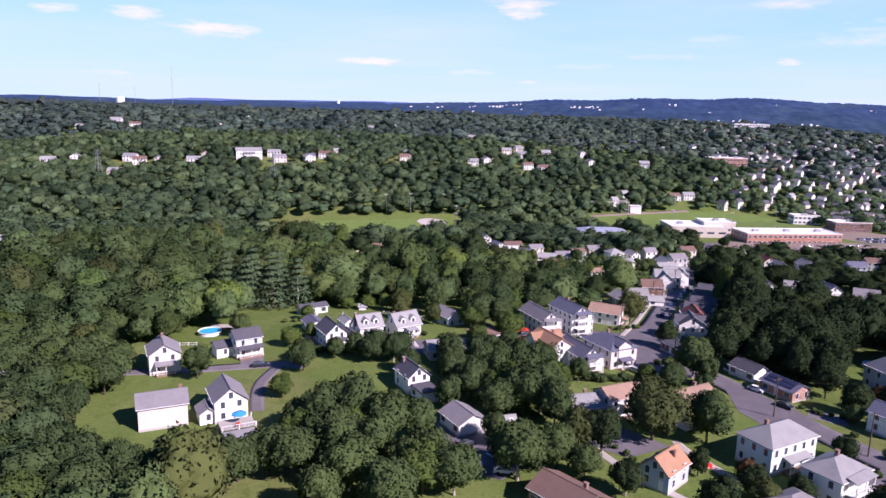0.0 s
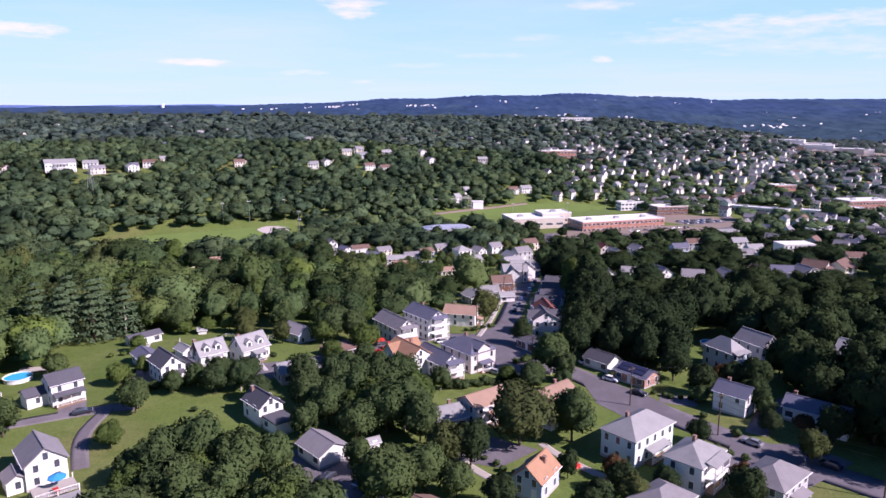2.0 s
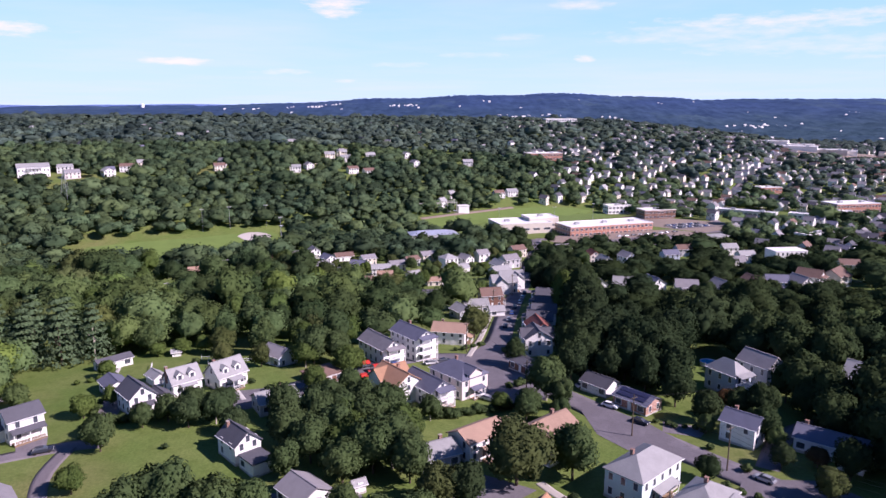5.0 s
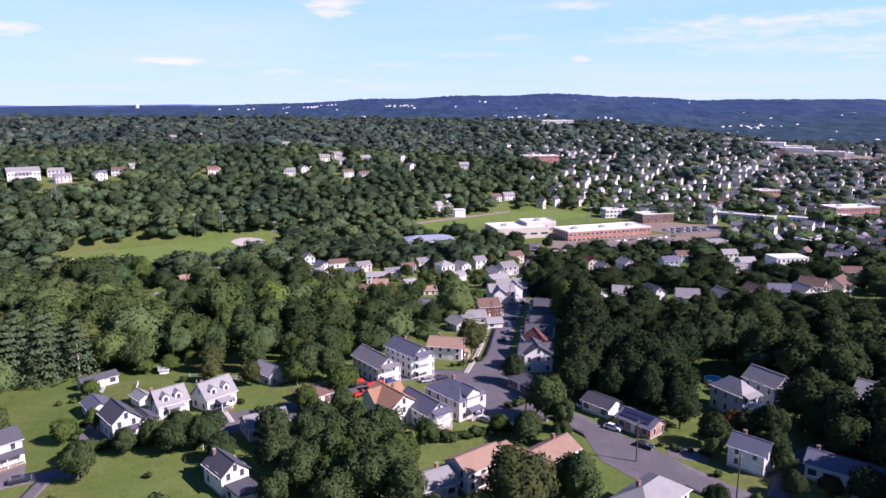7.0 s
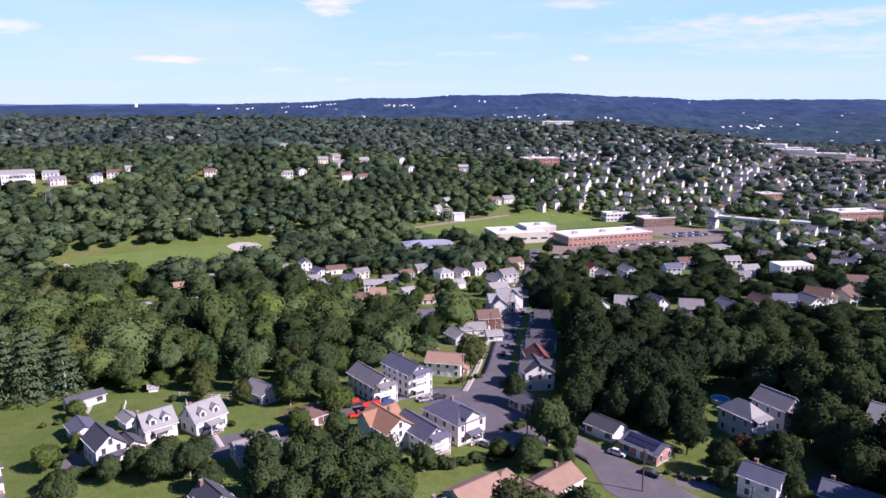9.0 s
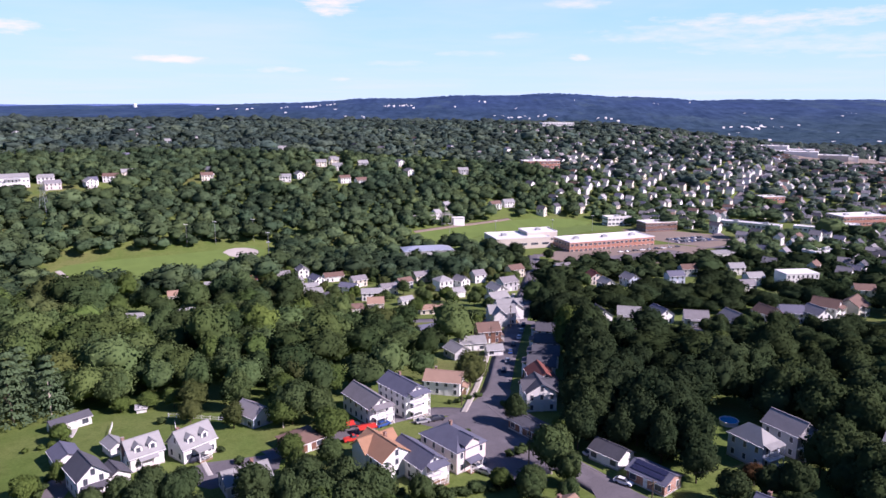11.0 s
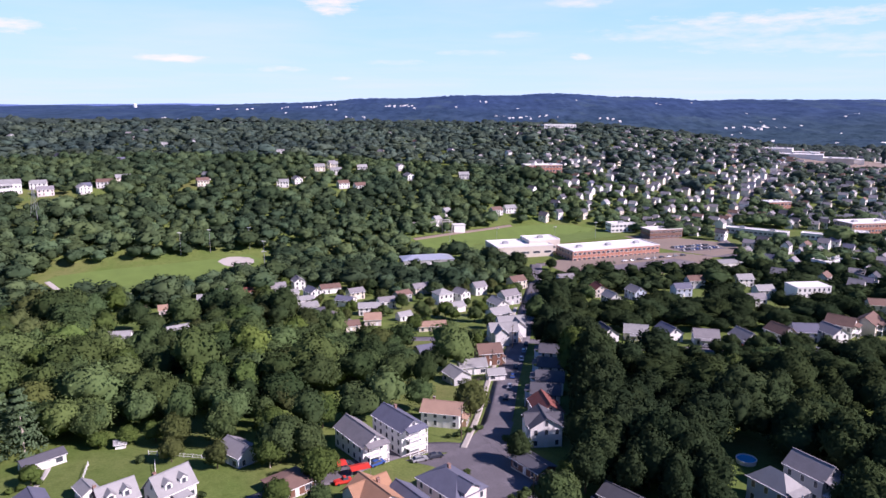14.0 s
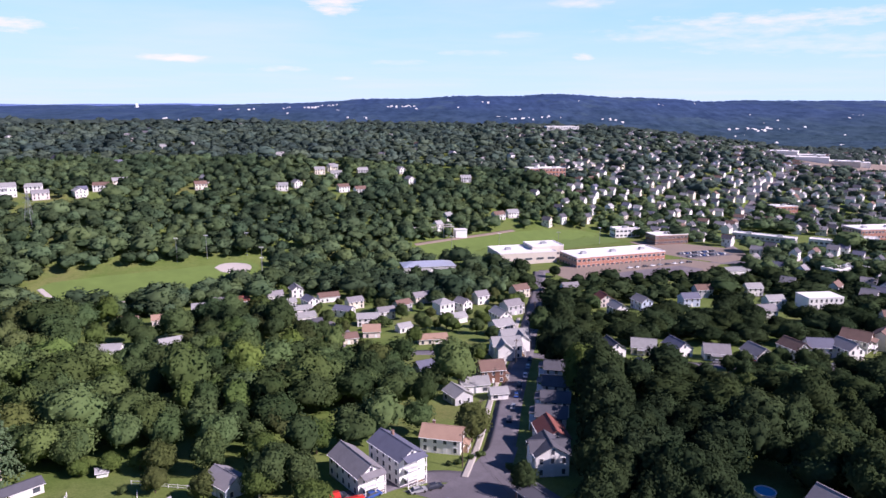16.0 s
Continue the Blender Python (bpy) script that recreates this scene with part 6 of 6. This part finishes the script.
# red canopies in the side street yard
for cx, cy, cr, half in ((-19.5, 242.6, 24, 3.0), (-13.0, 241.4, 24, 2.5)):
    ob = thing("canopy", pose(cx, cy, gz(cx, cy), 0, 0, cr), "bright red canopy on thin metal legs", "canopy")
    bm = bmesh.new()
    slab(bm, ((-half, -1.7, 2.2), (half, -1.7, 2.2), (half, 0, 2.7), (-half, 0, 2.7)), 0.08)
    slab(bm, ((half, 1.7, 2.2), (-half, 1.7, 2.2), (-half, 0, 2.7), (half, 0, 2.7)), 0.08)
    part("canopy_top", bm, M["red"], ob)
    for u in (0.1 - half, half - 0.1):
        for v in (-1.6, 1.6):
            part("leg", boxes((u - 0.04, u + 0.04, v - 0.04, v + 0.04, -0.2, 2.2)), M["metal"], ob)

# ---------------------------------------------------------------- gardens


def round_pool(x, y, r, label):
    ob = thing("pool", pose(x, y, gz(x, y)), label, "pool")
    bm = bmesh.new()
    n = 28
    prof = ((r, -0.3), (r, 1.15), (r + 0.16, 1.18), (r + 0.16, 1.24), (r - 0.14, 1.24), (r - 0.14, 0.9))
    rings = [[bm.verts.new((math.cos(q) * a, math.sin(q) * a, z)) for q in (2 * math.pi * i / n for i in range(n))] for a, z in prof]
    for a, b in zip(rings[:-1], rings[1:]):
        for i in range(n):
            bm.faces.new((a[i], a[(i + 1) % n], b[(i + 1) % n], b[i]))
    part("pool_wall", bm, M["trim"], ob)
    bm = bmesh.new()
    bm.faces.new([bm.verts.new((math.cos(2 * math.pi * i / n) * (r - 0.14), math.sin(2 * math.pi * i / n) * (r - 0.14), 1.02)) for i in range(n)])
    part("pool_water", bm, M["water"], ob, "clear blue water")
    return ob


round_pool(-115, 212, 3.6, "round white above-ground pool with blue water")
round_pool(87.5, 247, 2.5, "round pool with turquoise water in the woods")
ob = thing("pool_deck", pose(-114, 218.5, gz(-114, 218.5), 0, 0, 10), "pale wooden deck beside the pool", "deck")
for k in range(12):
    part("plank", boxes((-4 + 0.68 * k, -4 + 0.68 * k + 0.62, -1.8, 1.8, 0.9, 0.98)), M["path"], ob)
for u in (-3.8, 3.9):
    for v in (-1.6, 1.6):
        part("post", boxes((u - 0.07, u + 0.07, v - 0.07, v + 0.07, -0.2, 0.9)), M["wood"], ob)

# raised deck with parasol behind a white house
DX, DY, DR = -70.8, 151.7, -49
ob = thing("deck", pose(DX, DY, gz(DX, DY), 0, 0, DR), "raised grey deck with white railing behind a house", "deck")
for k in range(16):
    part("plank", boxes((-2.6 + 0.34 * k, -2.6 + 0.34 * k + 0.31, -3.8, 3.8, 2.3, 2.36)), M["path"], ob)
for u in (-2.5, 2.7):
    for v in (-3.7, 0, 3.7):
        part("post", boxes((u - 0.08, u + 0.08, v - 0.08, v + 0.08, -0.3, 3.3)), M["trim"], ob)
part("railing", boxes((2.66, 2.74, -3.7, 3.7, 3.2, 3.28), *[(2.68, 2.72, -3.7 + q * 0.3, -3.66 + q * 0.3, 2.4, 3.2) for q in range(25)]), M["trim"], ob)
part("lower_roof", boxes((2.8, 7.5, -3.6, 3.6, 1.9, 2.05)), M["r_light"], ob, "flat grey lean-to roof")
for v in (-3.4, 3.4):
    part("lower_wall", boxes((2.9, 7.3, v - 0.1, v + 0.1, -0.3, 1.9)), M["white"], ob)
part("lower_front", boxes((7.2, 7.36, -3.4, 3.4, -0.3, 1.9)), M["white"], ob)
ob = thing("parasol", pose(DX + 0.3, DY + 0.6, gz(DX, DY) + 2.36), "bright blue garden parasol on a deck", "parasol")
bm = bmesh.new()
tube(bm, (0, 0, 0), (0, 0, 2.5), 0.04, 0.04, 8)
part("pole", bm, M["metal"], ob)
bm = bmesh.new()
tip = bm.verts.new((0, 0, 2.65))
rim = [bm.verts.new((math.cos(i * math.pi / 4) * 1.7, math.sin(i * math.pi / 4) * 1.7, 2.1)) for i in range(8)]
low_rim = [bm.verts.new((v.co.x * 1.01, v.co.y * 1.01, 1.92)) for v in rim]
for i in range(8):
    bm.faces.new((rim[i], rim[(i + 1) % 8], tip))
    bm.faces.new((low_rim[i], low_rim[(i + 1) % 8], rim[(i + 1) % 8], rim[i]))
part("canopy_top", bm, M["canopy"], ob)
ob = thing("table", pose(DX + 1.2, DY - 1.6, gz(DX, DY) + 2.36, 0, 0, DR), "red garden table on a deck", "table")
part("tabletop", boxes((-0.9, 0.9, -0.5, 0.5, 0.68, 0.74), bevel=0.02), M["red"], ob)
for u in (-0.8, 0.8):
    for v in (-0.4, 0.4):
        part("leg", boxes((u - 0.03, u + 0.03, v - 0.03, v + 0.03, 0, 0.68)), M["metal"], ob)

# panels on the bungalow roof
for k in range(8):
    for r in range(2):
        u, v = -3.8 + k * 1.05, -0.8 - r * 1.55
        zz = 2.9 + 1.4 * (1 + 2 * v / 7.0) + 0.22
        part_of("solar_panel", bm_mesh("solar_panel", boxes((-0.48, 0.48, -0.72, 0.72, 0, 0.05)), M["solar"]), bung, pose(u, v, zz, 21.8, 0, 0), "dark blue solar panel")

# ---------------------------------------------------------------- poles and wires
POLE_AT = ((88, 154), (66, 180.5), (50, 197), (28, 222), (13.5, 263), (20, 288), (27, 320), (39, 360), (50, 400), (58, 440))
POLES = []
for x, y in POLE_AT:
    z = gz(x, y)
    ob = thing("utility_pole", pose(x, y, z, 0, 0, 30), "weathered wooden utility pole with crossarm", "pole", "street poles")
    bm = bmesh.new()
    tube(bm, (0, 0, -0.5), (0, 0, 10.5), 0.17, 0.12, 8)
    part("pole", bm, M["bark"], ob)
    part("crossarm", boxes((-1.1, 1.1, -0.06, 0.06, 9.6, 9.75)), M["bark"], ob)
    for u in (-1.0, -0.4, 0.4, 1.0):
        bm = bmesh.new()
        tube(bm, (u, 0, 9.75), (u, 0, 9.95), 0.05, 0.035, 6)
        part("insulator", bm, M["concrete"], ob)
    POLES.append(Vector((x, y, z)))
for a, b in zip(POLES[:-1], POLES[1:]):
    bm = bmesh.new()
    for off, hgt in ((-0.9, 9.9), (0.9, 9.9), (0.0, 8.2)):
        pts = [a.lerp(b, k / 8) + Vector((off * 0.85, off * 0.5, hgt - 1.3 * (1 - (2 * k / 8 - 1) ** 2))) for k in range(9)]
        for p, q in zip(pts[:-1], pts[1:]):
            tube(bm, p, q, 0.022, 0.022, 4)
    tagged(new("power_line", bm_mesh("power_line", bm, M["black"])), "thin dark overhead wires between poles", "wires", kind="stuff")
# service wire across the right-hand garden
bm = bmesh.new()
pts = [Vector((57, 205, gz(57, 205) + 7)).lerp(Vector((84, 212, gz(84, 212) + 8)), k / 8) - Vector((0, 0, 0.8 * (1 - (2 * k / 8 - 1) ** 2))) for k in range(9)]
for p, q in zip(pts[:-1], pts[1:]):
    tube(bm, p, q, 0.03, 0.03, 4)
tagged(new("power_line", bm_mesh("power_line", bm, M["black"])), "thin service wires over a garden", "wires", kind="stuff")


def mast(name, x, y, h, r, label, lamps=False, z=None):
    ob = thing(name, pose(x, y, gz(x, y) if z is None else z), label, name.replace("_", " "), "masts and light poles")
    bm = bmesh.new()
    tube(bm, (0, 0, -1), (0, 0, h), r, r * 0.6, 8)
    part("pole", bm, M["metal"], ob)
    if lamps:
        part("lamp_bar", boxes((-1.4, 1.4, -0.1, 0.1, h - 0.2, h)), M["metal"], ob)
        for u in (-1.2, -0.4, 0.4, 1.2):
            part("floodlight", boxes((u - 0.25, u + 0.25, -0.35, 0.05, h, h + 0.5), bevel=0.05), M["trim"], ob)
    return ob


for x, y in ((-178, 583), (-160, 594), (-134, 606), (-118, 585), (-112, 560)):
    mast("light_pole", x, y, 17, 0.2, "tall floodlight pole by the ball field", True)
for x, y in ((20, 652), (60, 664), (110, 668), (150, 690)):
    mast("light_pole", x, y, 14, 0.18, "slim light pole by the sports field", True)
for k in range(6):
    mast("light_pole", 140 + k * 17, 584 + k * 7, 8, 0.12, "slim lamp post at the car park", False)


def lattice(name, x, y, w, h, label):
    ob = thing(name, pose(x, y, gz(x, y)), label, "mast", "masts and light poles")
    corners = ((-1, -1), (1, -1), (1, 1), (-1, 1))
    for a, b in corners:
        bm = bmesh.new()
        tube(bm, (a * w, b * w, -1), (a * w * 0.15, b * w * 0.15, h), 0.16, 0.1, 5)
        part("leg", bm, M["metal"], ob)
    bm = bmesh.new()
    for k in range(7):
        s0, s1 = 1 - 0.85 * k / 7, 1 - 0.85 * (k + 1) / 7
        for (a, b), (c, d) in zip(corners, corners[1:] + corners[:1]):
            tube(bm, (a * w * s0, b * w * s0, h * k / 7), (c * w * s1, d * w * s1, h * (k + 1) / 7), 0.07, 0.07, 4)
    part("bracing", bm, M["metal"], ob)
    for k in (0.72, 0.86, 0.98):
        part("crossarm", boxes((-w * 1.3, w * 1.3, -0.12, 0.12, h * k, h * k + 0.2)), M["metal"], ob)


lattice("pylon", -302, 622, 3.0, 26, "grey lattice power pylon in a clearing")
lattice("pylon", -442, 560, 3.0, 26, "grey lattice power pylon in a clearing")


def water_tower(x, y, h, r, lift):
    ob = thing("water_tower", pose(x, y, gz(x, y)), "plain white water tower above the trees", "water tower")
    bm = bmesh.new()
    prof = ((0.92 * r, 0), (r, 0.4), (r, h - 0.3 * r), (0.8 * r, h - 0.08 * r), (0.3 * r, h + 0.08 * r), (0.02, h + 0.1 * r))
    rings = [[bm.verts.new((math.cos(q) * a, math.sin(q) * a, z)) for q in (2 * math.pi * i / 24 for i in range(24))] for a, z in prof]
    for a, b in zip(rings[:-1], rings[1:]):
        for i in range(24):
            bm.faces.new((a[i], a[(i + 1) % 24], b[(i + 1) % 24], b[i]))
    part("tank", bm, M["trim"], ob)


water_tower(-1063, 1390, 26, 9, 0)
water_tower(-1528, 3800, 28, 9, 0)

# ---------------------------------------------------------------- substation behind the field
ob = thing("substation", pose(4, 684, gz(4, 684), 0, 0, 12), "fenced electrical substation with steel frames", "substation")
for k in range(5):
    for v in (-5, 5):
        part("steel_post", boxes((-18 + 9 * k - 0.25, -18 + 9 * k + 0.25, v - 0.25, v + 0.25, -3, 8)), M["concrete"], ob)
for v in (-5, 5):
    part("steel_beam", boxes((-18.5, 18.5, v - 0.2, v + 0.2, 7.4, 8.0)), M["concrete"], ob)
for k in range(4):
    part("transformer", boxes((-15 + 9 * k - 1.4, -15 + 9 * k + 1.4, -2, 2, -3, 3.2), (-15 + 9 * k - 0.9, -15 + 9 * k + 0.9, -1.2, 1.2, 3.2, 4.2), bevel=0.1), M["metal"], ob)
part("control_hut", boxes((20, 30, -4, 4, -3, 4)), M["white"], ob)
part("hut_roof", boxes((19.6, 30.4, -4.4, 4.4, 4, 4.3)), M["r_flat"], ob)

# ---------------------------------------------------------------- shrubs and hedges
SHRUB, SHRUB_L = [[quads_mesh("shrub", *f[:2], M[k], normals=f[2]) for f in (broadleaf(300 + i, 420, 0.12, 9) for i in range(3))] for k in ("leaf", "leaf_light")]


def shrub(x, y, r, light=False):
    i = _count[0] = _count[0] + 1
    ob = new("shrub", (SHRUB_L if light else SHRUB)[i % 3])
    ob.matrix_basis = pose(x, y, gz(x, y) - 0.3 * r, 0, 0, i * 71 % 360) @ Matrix.Diagonal((r, r, r * 0.75, 1))
    tagged(ob, "low rounded green garden shrub on a lawn", "shrub", "garden shrubs")


def hedge(x0, y0, x1, y1, n, r, light=False):
    for k in range(n):
        t = k / max(1, n - 1)
        shrub(x0 + (x1 - x0) * t + 0.5 * math.sin(k * 2.1), y0 + (y1 - y0) * t + 0.5 * math.cos(k * 1.7), r * (0.85 + 0.3 * ((k * 7) % 5) / 5), light)


hedge(-80, 200, -52, 211, 13, 2.1)
hedge(4, 207, 30, 216, 12, 1.9)
hedge(10, 264, 20, 271, 6, 1.2)
hedge(58, 204, 68, 199, 6, 1.0)
hedge(-100, 200, -104, 215, 5, 1.4)
hedge(-84, 214, -82, 208, 3, 1.2)
hedge(2, 213, 12, 209, 5, 1.3)
hedge(60, 176, 70, 166, 5, 1.3)
hedge(24, 228, 34, 236, 6, 1.6)
hedge(-18, 214, -2, 210, 6, 1.6)
hedge(12, 168, 18, 162, 4, 1.0)
hedge(-98, 230, -90, 236, 4, 1.2, True)
for x, y, r in ((-70, 247, 1.6), (-48, 228, 1.2), (-58, 190, 1.0), (26, 262, 1.5), (14, 242, 1.2), (70, 180, 1.4), (90, 214, 1.5), (76, 214, 1.6), (-42, 222, 1.4), (66, 190, 1.2), (50, 182, 1.3), (-98, 160, 1.4), (-84, 143, 1.3)):
    shrub(x, y, r)


def fence(x0, y0, x1, y1, label="white picket fence along a garden"):
    L = math.hypot(x1 - x0, y1 - y0)
    ob = thing("fence", pose(x0, y0, gz(x0, y0), 0, 0, math.degrees(math.atan2(y1 - y0, x1 - x0))), label, "fence")
    slope = (gz(x1, y1) - gz(x0, y0)) / L
    n = int(L / 2.4)
    for k in range(n + 1):
        u = L * k / n
        part_of("post", POST, ob, pose(u, 0, u * slope - 0.2) @ Matrix.Diagonal((0.9, 0.9, 1.5, 1)))
    for hgt in (0.35, 1.0):
        bm = bmesh.new()
        slab(bm, ((0, -0.04, hgt + 0.1), (L, -0.04, hgt + 0.1 + L * slope), (L, 0.04, hgt + 0.1 + L * slope), (0, 0.04, hgt + 0.1)), 0.1)
        part("rail", bm, M["trim"], ob)


fence(-124, 196, -112, 200)
fence(-83, 246, -78, 231)
fence(-66, 246, -60, 232)
fence(-70, 252, -50, 248)

mast("radio_mast", -932, 1390, 95, 0.4, "thin tall radio mast on the wooded hill")
mast("radio_mast", -1025, 1390, 50, 0.35, "thin radio mast on the wooded hill")
mast("radio_mast", -1115, 1390, 55, 0.35, "thin radio mast on the wooded hill")

# ---------------------------------------------------------------- specks of the far valley
_s = np.random.default_rng(5)
vv, ff = [], []
TOWNS = ((-878, 3611, 3), (-714, 3665, 4), (-592, 3610, 7), (-510, 3617, 5), (-199, 3535, 8), (-131, 3549, 6), (244, 3637, 2), (310, 3150, 6), (379, 3121, 7), (469, 3154, 9), (756, 3125, 6), (1275, 2890, 9), (1349, 2928, 9), (-287, 3164, 3), (-1173, 3232, 4))
for k in range(60 + len(TOWNS)):
    y = _s.uniform(1900, 3700)
    x = _s.uniform(-0.35, 0.62) * y
    n = 1 if _s.random() < 0.8 else 4
    if k >= 60:
        x, y, n = TOWNS[k - 60]
    for q in range(n):
        cx, cy = x + _s.normal(0, 32) * (q > 0), y + _s.normal(0, 25) * (q > 0)
        w, d, hh = _s.uniform(2.5, 6), _s.uniform(3, 6), _s.uniform(7, 10)
        z, b = gz(cx, cy), len(vv)
        vv += [(cx + sx * w, cy + sy * d, z + zz) for zz in (0, hh) for sx, sy in ((-1, -1), (1, -1), (1, 1), (-1, 1))] + [(cx - w, cy, z + hh + 4), (cx + w, cy, z + hh + 4)]
        ff += [[b + i for i in f] for f in ((0, 1, 5, 4), (1, 2, 6, 9, 5), (2, 3, 7, 6), (3, 0, 4, 8, 7), (4, 5, 9, 8), (6, 7, 8, 9))]
tagged(new("far_buildings", mesh("far_buildings", vv, ff, M["r_flat"])), "scattered pale buildings in the far valley", "buildings", kind="stuff")
